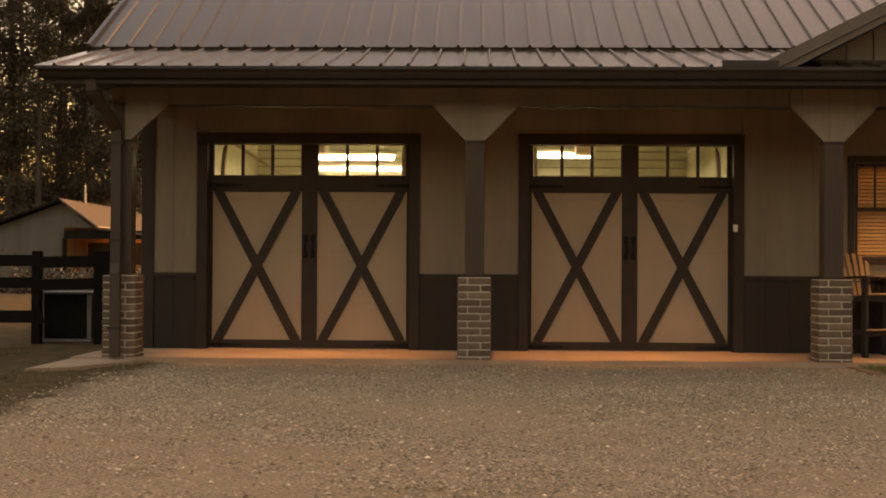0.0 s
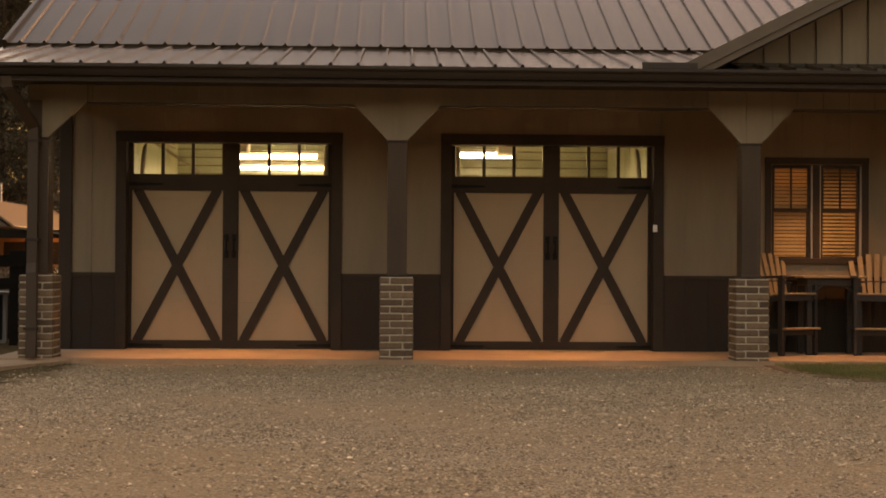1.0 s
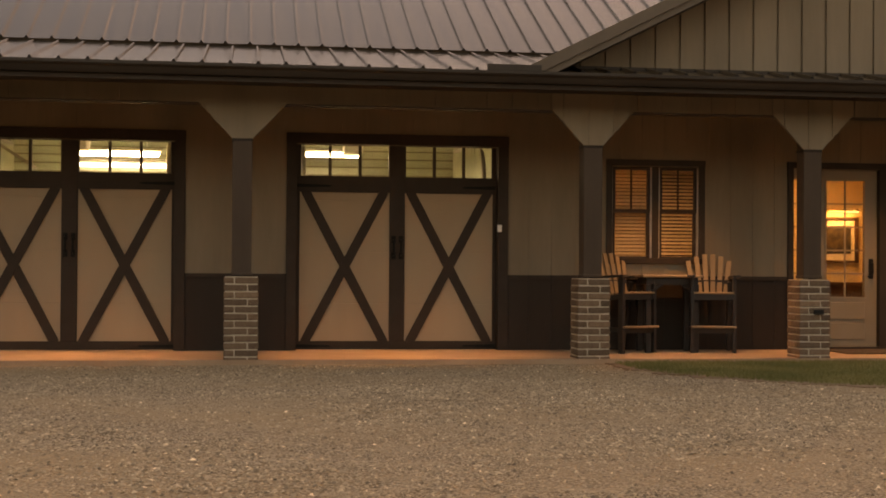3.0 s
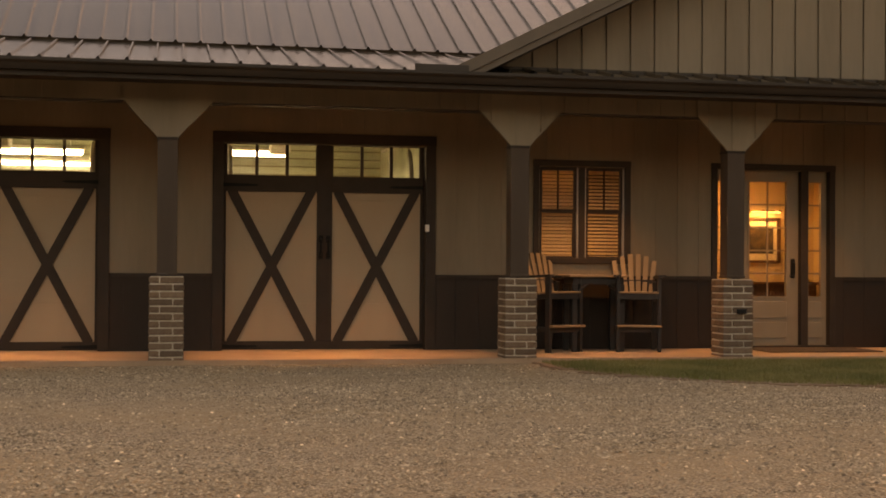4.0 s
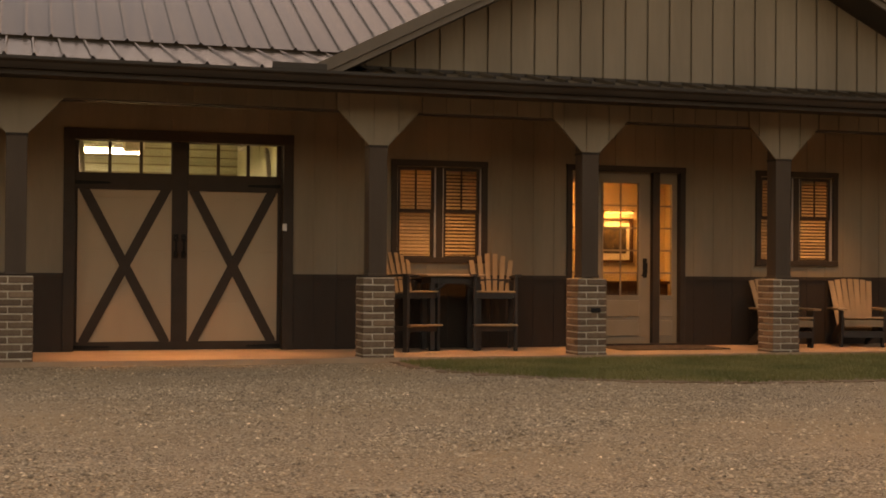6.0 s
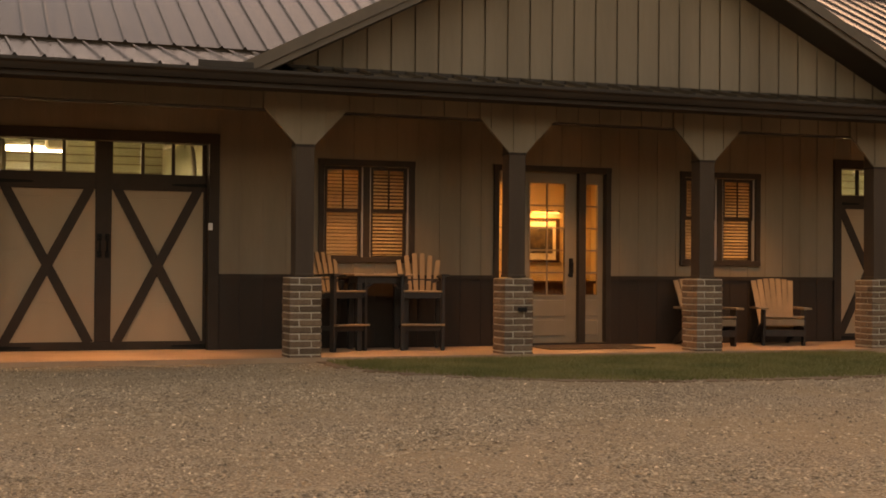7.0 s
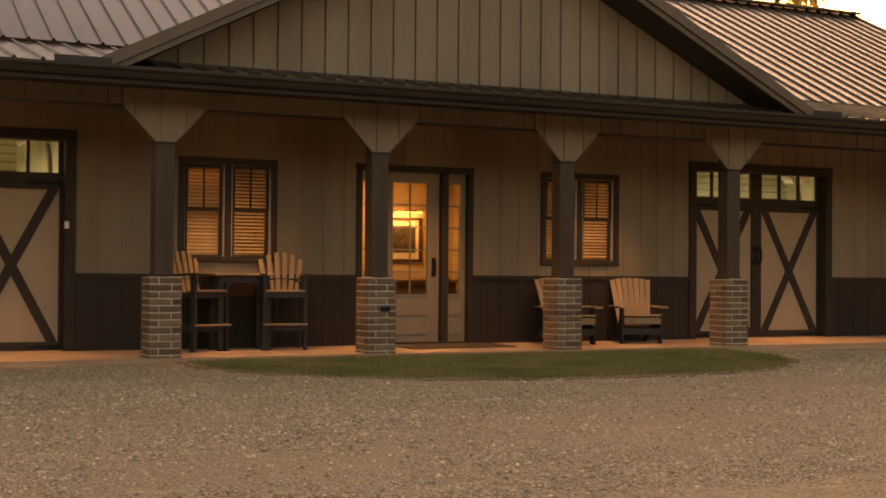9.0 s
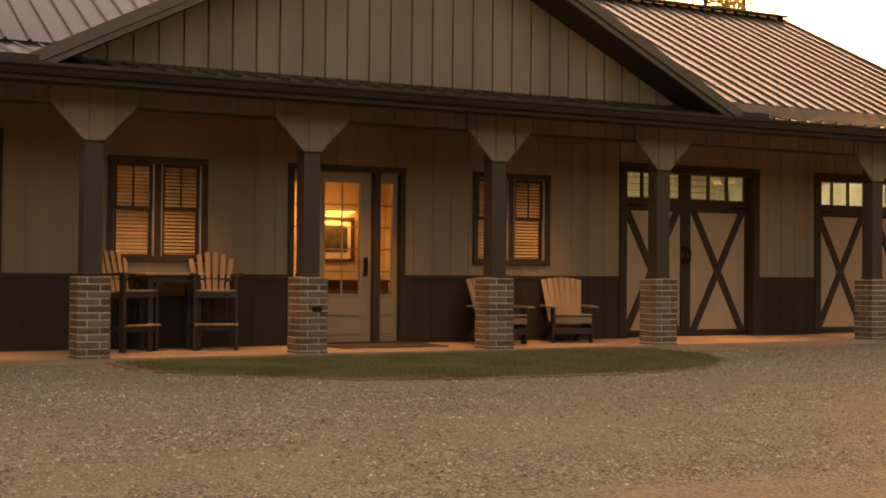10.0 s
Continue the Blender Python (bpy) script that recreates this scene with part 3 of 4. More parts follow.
def window_unit(name, x0, x1):
    opening_trim(name + "_frame", x0, x1, 1.02, 2.235, 0.068, "dark brown window trim", True)
    t = thing(name, "brown double-hung window pair with cream blinds behind", "window", pose((x0 + x1) / 2, YW + 0.03, 0), kind="structure")
    h = (x1 - x0) / 2 - 0.068
    bpart("mullion", TRIM, t, (-0.04, 0.04, -0.03, 0.1, 1.068, 2.157), bev=0.003)
    for s in (-1, 1):
        a, b = sorted((s * 0.04, s * h))
        bpart("jamb_liner", LINER, t, ((a, a + 0.014, -0.012, 0.06, 1.075, 2.15) if s > 0 else (b - 0.014, b, -0.012, 0.06, 1.075, 2.15)), label="pale vinyl jamb liner")
        bpart("jamb_liner", LINER, t, ((b - 0.014, b, -0.012, 0.06, 1.075, 2.15) if s > 0 else (a, a + 0.014, -0.012, 0.06, 1.075, 2.15)), label="pale vinyl jamb liner")
        a, b = a + 0.016, b - 0.016
        for up in (0, 1):
            z0, z1, y = (1.62, 2.157, 0.005) if up else (1.07, 1.66, 0.03)
            f = 0.036
            bm = bmesh.new()
            box(bm, a, a + f, y, y + 0.028, z0, z1)
            box(bm, b - f, b, y, y + 0.028, z0, z1)
            box(bm, a + f, b - f, y, y + 0.028, z0, z0 + f)
            box(bm, a + f, b - f, y, y + 0.028, z1 - f, z1)
            sash = part("sash", bm, TRIM, t, "dark brown sash")
            g = bpart("pane", GLASS, sash, (a + f, b - f, y + 0.012, y + 0.016, z0 + f, z1 - f))
            g.visible_shadow = False
            if up:
                mx = (a + b) / 2
                bpart("muntin", TRIM, sash, (mx - 0.011, mx + 0.011, y + 0.002, y + 0.011, z0 + f, z1 - f))
    # blinds, one for each sash
    for s in (-1, 1):
        bl = thing("window_blind", "cream horizontal blind lowered behind a window", "blind", pose((x0 + x1) / 2 + s * (h + 0.04) / 2, YW + 0.13, 0), group="window blinds")
        w = (h - 0.06) / 2
        bm = bmesh.new()
        beam(bm, (-w, 0, 0), (w, 0, 0), 0.046, 0.003, (0, -0.72 if s < 0 else -0.52, 0.69 if s < 0 else 0.854))
        proto = part("slat", bm, BLIND, bl)
        n = 25
        proto.location.z = 1.10
        for k in range(1, n):
            ob = new("slat", proto.data)
            ob.parent = bl
            ob.location.z = 1.10 + k * 0.0415
            ob.rotation_euler = (random.uniform(-0.06, 0.06), random.uniform(-0.004, 0.004), 0)
        bpart("head_rail", BLIND, bl, (-w, w, -0.02, 0.02, 2.11, 2.155))
        bpart("cord", BLIND, bl, (-w * 0.6 - 0.002, -w * 0.6 + 0.002, -0.026, -0.023, 1.1, 2.12))
        bpart("cord", BLIND, bl, (w * 0.6 - 0.002, w * 0.6 + 0.002, -0.026, -0.023, 1.1, 2.12))


window_unit("window_1", 5.985, 7.175)
window_unit("window_2", 10.8, 12.0)

# ---- entry door with sidelights ----
opening_trim("entry_frame", 8.2, 9.8, 0.016, 2.24, 0.07, "dark brown entry door frame")
DOORP = surface("greige_door_paint", (0.215, 0.17, 0.118), (0.245, 0.196, 0.138), 3, 0.45, 0.05, fine=80)
YD = YW + 0.07
entry = thing("entry_door", "greige entry door with ten-pane glass and black handle", "door", kind="structure")


def glazed(parent, x0, x1, g0, g1, cols, rows, panels, name):
    """A glazed leaf: stiles and rails round the glass, muntins, panes, raised panels below."""
    z_lo, z_hi, z_top = 0.64, 2.035, 2.178
    bm = bmesh.new()
    box(bm, x0, g0, YD, YD + 0.045, 0.03, z_top)
    box(bm, g1, x1, YD, YD + 0.045, 0.03, z_top)
    box(bm, g0, g1, YD, YD + 0.045, z_hi, z_top)
    box(bm, g0, g1, YD, YD + 0.045, 0.03, z_lo)
    leaf = part(name, bm, DOORP, parent)
    g = bpart("pane", GLASS, leaf, (g0, g1, YD + 0.018, YD + 0.024, z_lo, z_hi))
    g.visible_shadow = False
    for k in range(1, cols):
        x = g0 + (g1 - g0) * k / cols
        bpart("muntin", DOORP, leaf, (x - 0.010, x + 0.010, YD + 0.004, YD + 0.017, z_lo, z_hi))
    for k in range(1, rows):
        z = z_lo + (z_hi - z_lo) * k / rows
        bpart("muntin", DOORP, leaf, (g0, g1, YD + 0.005, YD + 0.0165, z - 0.010, z + 0.010))
    for z0, z1 in panels:
        bpart("raised_panel", DOORP, leaf, (g0 - 0.01, g1 + 0.01, YD - 0.012, YD, z0, z1), bev=0.008)
    bpart("glass_bead", DOORP, leaf, (g0 - 0.02, g0, YD - 0.01, YD, z_lo - 0.02, z_hi + 0.02), (g1, g1 + 0.02, YD - 0.01, YD, z_lo - 0.02, z_hi + 0.02),
          (g0, g1, YD - 0.01, YD, z_lo - 0.02, z_lo), (g0, g1, YD - 0.01, YD, z_hi, z_hi + 0.02))
    return leaf


leaf = glazed(entry, 8.57, 9.36, 8.72, 9.20, 2, 5, ((0.13, 0.33), (0.37, 0.58)), "leaf")
glazed(entry, 8.27, 8.49, 8.295, 8.45, 1, 5, ((0.13, 0.33), (0.37, 0.58)), "sidelight")
glazed(entry, 9.455, 9.73, 9.49, 9.655, 1, 5, ((0.13, 0.33), (0.37, 0.58)), "sidelight")
for a, b in ((8.49, 8.57), (9.36, 9.455)):
    bpart("mullion", TRIM, entry, (a, b, YW - 0.01, YW + 0.13, 0.03, 2.178), bev=0.003)
bpart("threshold", TRIM, entry, (8.2, 9.8, YW - 0.03, YW + 0.14, 0.016, 0.045), bev=0.004)
bm = bmesh.new()
box(bm, 9.255, 9.315, YD - 0.012, YD, 0.86, 1.1, 0.006)
tube(bm, [(9.285, YD - 0.012, 0.9), (9.285, YD - 0.06, 0.92), (9.285, YD - 0.06, 1.04), (9.285, YD - 0.012, 1.06)], 0.011, 8)
tube(bm, [(9.285, YD - 0.012, 0.89), (9.285, YD - 0.05, 0.89), (9.22, YD - 0.055, 0.89)], 0.01, 8)
part("handle_set", bm, BLACK, leaf, "black handle set")

MAT_FIBRE = surface("dark_coir", (0.045, 0.03, 0.02), (0.08, 0.055, 0.035), 30, 0.95, 0.6, fine=200)
tagged(bpart("doormat", MAT_FIBRE, None, (8.55, 9.95, 0.62, 1.42, 0.016, 0.03), bev=0.005), "dark brown fibre mat before the entry door", "doormat")

# ---- rooms behind the openings ----
LINERW = surface("pale_liner_panel", (0.27, 0.29, 0.22), (0.52, 0.545, 0.43), 1.6, 0.32, 0.03, fine=12, stretch=(0.2, 1, 1))
ROOMW = surface("warm_plaster", (0.55, 0.42, 0.26), (0.62, 0.48, 0.3), 3, 0.7, 0.05)
# ROOMD: walls coloured dark so the gaps between blind slats look shaded
ROOMD = surface("dark_gap_walls", (0.06, 0.035, 0.02), (0.09, 0.055, 0.03), 3, 0.6, 0.05)
FLOORW = surface("brown_floor_boards", (0.16, 0.09, 0.05), (0.22, 0.13, 0.07), 5, 0.45, 0.05, stretch=(0.2, 1, 1))


def room(name, x0, x1, y1, h, wall, label):
    y0 = YW + 0.205
    t = thing(name, label, "room", kind="structure")
    bpart("wall_left", wall, t, (x0 - 0.1, x0, y0, y1, 0.0, h))
    bpart("wall_right", wall, t, (x1, x1 + 0.1, y0, y1, 0.0, h))
    bpart("wall_rear", wall, t, (x0 - 0.1, x1 + 0.1, y1, y1 + 0.1, 0.0, h))
    bpart("ceiling_panel", wall, t, (x0 - 0.1, x1 + 0.1, y0, y1 + 0.1, h, h + 0.08))
    bpart("floor_panel", FLOORW if wall is ROOMW else CONCRETE, t, (x0 - 0.1, x1 + 0.1, y0, y1 + 0.1, -0.06, 0.012))
    return t


GIRT = surface("dull_girt_timber", (0.16, 0.14, 0.09), (0.24, 0.21, 0.14), 4, 0.7, 0.1)
g1 = room("garage_west", -1.75, 5.15, 8.0, 3.15, LINERW, "pale metal-lined garage interior")
g2 = room("garage_east", 12.85, 20.3, 8.0, 3.15, LINERW, "pale metal-lined garage interior")
for g, xa, xb in ((g1, -1.75, 5.15), (g2, 12.85, 20.3)):
    for k in range(9):
        z = 1.9 + 0.13 * k
        bpart("liner_rib", GIRT, g, (xa, xb, 7.975, 8.0, z, z + 0.018))
room("entry_hall", 7.75, 10.55, 3.6, 2.6, ROOMW, "warm plastered entry hall")
room("room_west", 5.35, 7.55, 3.6, 2.6, ROOMD, "unseen room, its walls coloured dark to shade the blind gaps")
room("room_east", 10.75, 12.6, 3.6, 2.6, ROOMD, "unseen room, its walls coloured dark to shade the blind gaps")

TUBE_GLOW = glow("fluorescent_tube", (0.93, 1.0, 0.72), 6)
BULB_GLOW = glow("warm_bulb", (1.0, 0.62, 0.28), 2.5)


def tube_light(x0, x1, y, z, watts, rad=0.017):
    t = thing("strip_light", "lit garage strip light, the thinnest standing in for a reflected streak", "strip light", group="garage strip lights")
    housing = bpart("housing", WHITE, t, (x0, x1, y - 0.07, y + 0.07, z + 0.03, z + 0.08), bev=0.01)
    for dy in (-0.04, 0.04):
        bm = bmesh.new()
        tube(bm, [(x0 + 0.03, y + dy, z), (x1 - 0.03, y + dy, z)], rad, 8)
        part("lamp_tube", bm, TUBE_GLOW, housing, "glowing fluorescent tube", smooth=True)
    for x in (x0 + 0.2, x1 - 0.2):
        bm = bmesh.new()
        tube(bm, [(x, y, z + 0.08), (x, y, 3.14)], 0.006, 6)
        part("hanger", bm, WHITE, t)
    area_lamp("strip_light_source", pose((x0 + x1) / 2, y, z - 0.035), x1 - x0 - 0.1, 0.12, watts, (0.86, 1.0, 0.80))


tube_light(-0.65, 0.62, 6.0, 2.56, 14)
# added thin glowing tubes stand in for a streak reflected by the rear wall
tube_light(-0.75, 1.0, 7.6, 2.515, 3, 0.005)
tube_light(2.45, 3.5, 6.0, 2.60, 23)
tube_light(14.6, 15.9, 5.6, 2.84, 19)
tube_light(17.8, 19.2, 5.6, 2.80, 17)


def opener(cx):
    t = thing("door_opener", "white garage door opener hanging from a rail", "door opener", group="garage openers")
    bpart("motor_case", WHITE, t, (cx - 0.13, cx + 0.13, 4.6, 4.95, 2.5, 2.66), bev=0.02)
    bpart("rail", LINER, t, (cx - 0.02, cx + 0.02, 1.8, 4.6, 2.6, 2.64))
    for s in (-0.1, 0.1):
        bpart("bracket", LINER, t, (cx + s - 0.012, cx + s + 0.012, 4.7, 4.73, 2.66, 3.14))


for c in DOORS:
    opener(c - 0.28)
    for s in (-1, 1):
        tr = thing("door_track", "galvanised curved garage door track", "door track", group="door tracks")
        bm = bmesh.new()
        x = c + s * 1.06
        pts = [(x, YW + 0.42, 0.05), (x, YW + 0.42, 1.95)] + [(x, YW + 0.42 + 0.55 * (1 - math.cos(a)), 1.95 + 0.55 * math.sin(a)) for a in [k * math.pi / 12 for k in range(1, 7)]] + [(x, 4.2, 2.52)]
        tube(bm, pts, 0.028, 6)
        part("rail", bm, LINER, tr)
        if s < 0 and c < 0:
            bm = bmesh.new()
            beam(bm, (x, 2.05, 2.47), (x - s * 0.55, 2.7, 2.1), 0.035, 0.02)
            part("brace", bm, LINER, tr)
        bpart("hanger", LINER, tr, (x - 0.015, x + 0.015, 4.1, 4.14, 2.5, 3.14))

# hall contents
FRAME = surface("dark_wood_frame", (0.06, 0.028, 0.014), (0.10, 0.05, 0.025), 12, 0.4, 0.1, stretch=(1, 1, 0.3))
CANVAS = surface("muted_painting", (0.018, 0.013, 0.009), (0.11, 0.075, 0.04), 9, 0.7, 0.1, fine=22)
MATB = surface("cream_mount_board", (0.62, 0.54, 0.40), (0.68, 0.6, 0.46), 8, 0.8, 0.0)
pic = thing("framed_picture", "dark-framed muted picture with cream mount on the hall wall", "picture", pose(9.77, 3.598, 1.367))
bpart("frame", FRAME, pic, (-0.275, -0.225, -0.035, 0, -0.31, 0.31), (0.225, 0.275, -0.035, 0, -0.31, 0.31), (-0.235, 0.235, -0.035, 0, 0.275, 0.31), (-0.235, 0.235, -0.035, 0, -0.31, -0.275))
bpart("mount", MATB, pic, (-0.235, 0.235, -0.012, -0.002, -0.275, 0.275))
bpart("print", CANVAS, pic, (-0.175, 0.175, -0.016, -0.012, -0.185, 0.19))
con = thing("console_table", "brown wooden console table in the hall", "table")
bpart("top", FRAME, con, (9.1, 10.45, 3.2, 3.58, 0.76, 0.8), bev=0.004)
bpart("apron", FRAME, con, (9.14, 10.41, 3.23, 3.56, 0.6, 0.76))
for x in (9.14, 10.36):
    for y in (3.23, 3.51):
        bpart("leg", FRAME, con, (x, x + 0.05, y, y + 0.05, 0.012, 0.6))
BRASS = surface("polished_brass", (0.6, 0.38, 0.12), (0.7, 0.46, 0.16), 10, 0.25, 0.0, metal=1.0)
horn = thing("brass_ornament", "small brass ornament on the hall console", "ornament", pose(10.33, 3.34, 0.8))
bm = bmesh.new()
tube(bm, [(0, 0, 0), (0, 0, 0.02), (0, 0, 0.03), (-0.02, 0, 0.1), (-0.06, 0, 0.17)], [0.06, 0.06, 0.015, 0.018, 0.05], 12)
part("body", bm, BRASS, horn, smooth=True)
area_lamp("hall_light_source", pose(9.2, 2.7, 2.2), 0.4, 0.3, 1.5, (1.0, 0.60, 0.24))
area_lamp("picture_light_source", look((9.77, 3.45, 1.735), (9.77, 3.6, 1.45)), 0.4, 0.03, 0.55, (1.0, 0.62, 0.24))
pl = thing("picture_light", "small brass picture light glowing over the hall picture", "lamp", pose(9.77, 3.45, 1.76))
bm = bmesh.new()
tube(bm, [(-0.22, 0, 0), (0.22, 0, 0)], 0.02, 12)
part("hood", bm, BRASS, pl, smooth=True)
bm = bmesh.new()
tube(bm, [(-0.21, -0.012, -0.012), (0.21, -0.012, -0.012)], 0.013, 10)
part("lamp_tube", bm, glow("dim_warm_tube", (1.0, 0.6, 0.2), 0.5), pl, "glowing warm tube", smooth=True)
bm = bmesh.new()
tube(bm, [(0, 0.01, 0.01), (0, 0.1, 0.03), (0, 0.148, -0.02)], 0.008, 8)
part("arm", bm, BRASS, pl, smooth=True)
area_lamp("room_light_source", pose(6.4, 2.5, 2.4), 0.6, 0.6, 3.6, (1.0, 0.62, 0.3))
area_lamp("room_light_source", pose(11.6, 2.5, 2.4), 0.6, 0.6, 3.2, (1.0, 0.62, 0.3))
for x, y, z in ((9.2, 2.7, 2.21), (6.4, 2.5, 2.41), (11.6, 2.5, 2.41)):
    t = thing("ceiling_lamp", "warm lit ceiling lamp in an inner room", "lamp", pose(x, y, z), group="room lamps")
    bpart("shade", BULB_GLOW, t, (-0.22, 0.22, -0.18, 0.18, 0.005, 0.035), bev=0.01, label="glowing lamp shade")
    bpart("stem", WHITE, t, (-0.02, 0.02, -0.02, 0.02, 0.035, 2.6 - z))

# porch downlights
CANS = (-0.63, 0.57, 2.83, 4.05, 6.67, 9.1, 11.55, 13.85, 15.05, 17.5, 18.7)
for i, x in enumerate(CANS):
    garage = x < 5 or x > 13
    y = 0.72 if garage else 0.76
    t = thing("recessed_downlight", "small lit recessed downlight in the porch ceiling", "downlight", pose(x, y, CEIL), group="porch downlights")
    bm = bmesh.new()
    tube(bm, [(0, 0, -0.004), (0, 0, -0.0005)], 0.075, 16)
    rim = part("ring", bm, WHITE, t)
    bm = bmesh.new()
    tube(bm, [(0, 0, -0.007), (0, 0, -0.0045)], 0.05, 16)
    part("lens", bm, BULB_GLOW, rim, "glowing lens")
    spot_lamp("downlight_source", x, y, CEIL - 0.02, 30 if garage else 27, (1.0, 0.62, 0.30), 52 if garage else 84)

# ---- porch furniture ----
CEDAR = surface("weathered_cedar", (0.20, 0.135, 0.078), (0.29, 0.20, 0.12), 5, 0.65, 0.25, fine=60, stretch=(1, 1, 0.12), rnd=0.08)
FRAMEW = surface("dark_stained_frame", (0.022, 0.017, 0.014), (0.034, 0.027, 0.022), 8, 0.55, 0.15, fine=60)


def fan_back(t, n, z0, y0, z1, y1, w0, w1, sw, curve=0.1):
    """Upright slats that fan out, with an arched top."""
    for k in range(n):
        u = -1 + 2 * k / (n - 1)
        drop = curve * u * u * (z1 - z0)
        bm = bmesh.new()
        beam(bm, (u * w0, y0, z0), (u * w1, y1 - 0.0, z1 - drop), sw, 0.018, (0, -1, 0.35))
        part("back_slat", bm, CEDAR, t)


def tall_chair(m, label):
    t = thing("bar_chair", label, "chair", m, group="tall porch chairs")
    for s in (-1, 1):
        bpart("front_leg", FRAMEW, t, (s * 0.235 - 0.02, s * 0.235 + 0.02, -0.045, 0.03, 0.0, 0.855), bev=0.003)
        bm = bmesh.new()
        beam(bm, (s * 0.23, 0.52, 0.0), (s * 0.22, 0.36, 0.80), 0.04, 0.07)
        part("rear_leg", bm, FRAMEW, t)
        bm = bmesh.new()
        beam(bm, (s * 0.255, -0.09, 0.868), (s * 0.255, 0.48, 0.845), 0.085, 0.024, (0, 0, 1))
        part("armrest", bm, FRAMEW, t, "dark flat armrest")
        bm = bmesh.new()
        beam(bm, (s * 0.21, -0.04, 0.655), (s * 0.21, 0.42, 0.60), 0.07, 0.025, (1, 0, 0))
        part("side_rail", bm, FRAMEW, t)
        bm = bmesh.new()
        beam(bm, (s * 0.23, 0.0, 0.26), (s * 0.23, 0.47, 0.26), 0.05, 0.025, (1, 0, 0))
        part("stretcher", bm, FRAMEW, t)
    for k in range(5):
        y = -0.05 + 0.095 * k
        z = 0.69 - 0.011 * k
        bpart("seat_slat", CEDAR, t, (-0.225, 0.225, y, y + 0.085, z - 0.022, z), bev=0.004)
    bpart("seat_apron", FRAMEW, t, (-0.215, 0.215, -0.03, -0.005, 0.60, 0.667))
    bpart("foot_rest", CEDAR, t, (-0.25, 0.25, -0.1, 0.01, 0.285, 0.307), bev=0.004)
    bpart("foot_rail", FRAMEW, t, (-0.215, 0.215, -0.03, -0.005, 0.225, 0.284))
    fan_back(t, 6, 0.60, 0.36, 1.125, 0.51, 0.17, 0.238, 0.054, 0.16)
    bpart("back_rail", FRAMEW, t, (-0.22, 0.22, 0.41, 0.435, 0.76, 0.82))
    return t


tall_chair(pose(6.19, 0.95, 0.015, 0, 0, 26), "tall cedar fan-back chair beside a brick pier")
tall_chair(pose(7.075, 0.93, 0.015, 0, 0, -13), "tall cedar fan-back chair beside the bar table")


def low_chair(m, label):
    t = thing("adirondack_chair", label, "chair", m, group="low porch chairs")
    for s in (-1, 1):
        bm = bmesh.new()
        prism(bm, [(s * 0.255 - 0.013, -0.03, 0.0), (s * 0.255 - 0.013, 0.08, 0.0), (s * 0.255 - 0.013, 0.10, 0.455), (s * 0.255 - 0.013, -0.06, 0.455)], (0.026, 0, 0))
        part("front_leg", bm, FRAMEW, t)
        bm = bmesh.new()
        prism(bm, [(s * 0.226 - 0.013, -0.04, 0.34), (s * 0.226 - 0.013, -0.04, 0.24), (s * 0.226 - 0.013, 0.66, 0.0), (s * 0.226 - 0.013, 0.78, 0.0), (s * 0.226 - 0.013, 0.46, 0.2)], (0.026, 0, 0))
        part("side_rail", bm, FRAMEW, t)
        bm = bmesh.new()
        prism(bm, [(s * 0.27 - 0.055, -0.12, 0.458), (s * 0.27 + 0.055, -0.12, 0.458), (s * 0.285 + 0.05, 0.2, 0.458), (s * 0.27 + 0.03, 0.58, 0.458), (s * 0.27 - 0.03, 0.58, 0.458)], (0, 0, 0.024))
        part("armrest", bm, CEDAR, t)
    for k in range(6):
        y = -0.05 + 0.085 * k
        z = 0.362 - 0.027 * k
        bm = bmesh.new()
        beam(bm, (-0.24, y, z), (0.24, y, z), 0.076, 0.02, (0, 0.25, 1))
        part("seat_slat", bm, CEDAR, t)
    bpart("seat_apron", FRAMEW, t, (-0.24, 0.24, -0.055, -0.03, 0.12, 0.20))
    bpart("front_board", CEDAR, t, (-0.24, 0.24, -0.075, -0.05, 0.255, 0.335), bev=0.004)
    fan_back(t, 7, 0.19, 0.36, 0.845, 0.64, 0.178, 0.242, 0.066, 0.045)
    bpart("back_rail", FRAMEW, t, (-0.25, 0.25, 0.53, 0.555, 0.42, 0.48))
    return t


low_chair(pose(10.89, 0.80, 0.015, 0, 0, -4), "low cedar adirondack chair behind a brick pier")
low_chair(pose(11.88, 0.80, 0.015, 0, 0, -20), "low cedar adirondack chair against the dark wainscot")

tb = thing("bar_table", "dark bar-height table with a cedar edge between chairs", "table", pose(6.62, 1.2, 0.015))
bpart("top", CEDAR, tb, (-0.36, 0.36, -0.24, 0.24, 0.85, 0.878), bev=0.006)
bpart("apron", FRAMEW, tb, (-0.30, 0.30, -0.19, 0.19, 0.77, 0.85))
for sx in (-1, 1):
    for sy in (-1, 1):
        bpart("leg", FRAMEW, tb, (sx * 0.28 - 0.03, sx * 0.28 + 0.03, sy * 0.17 - 0.03, sy * 0.17 + 0.03, 0.0, 0.77), bev=0.004)
    bm = bmesh.new()
    tube(bm, [(sx * 0.27, -0.18, 0.62), (sx * 0.22, -0.18, 0.70), (sx * 0.12, -0.18, 0.77)], 0.02, 6)
    part("brace", bm, FRAMEW, tb)

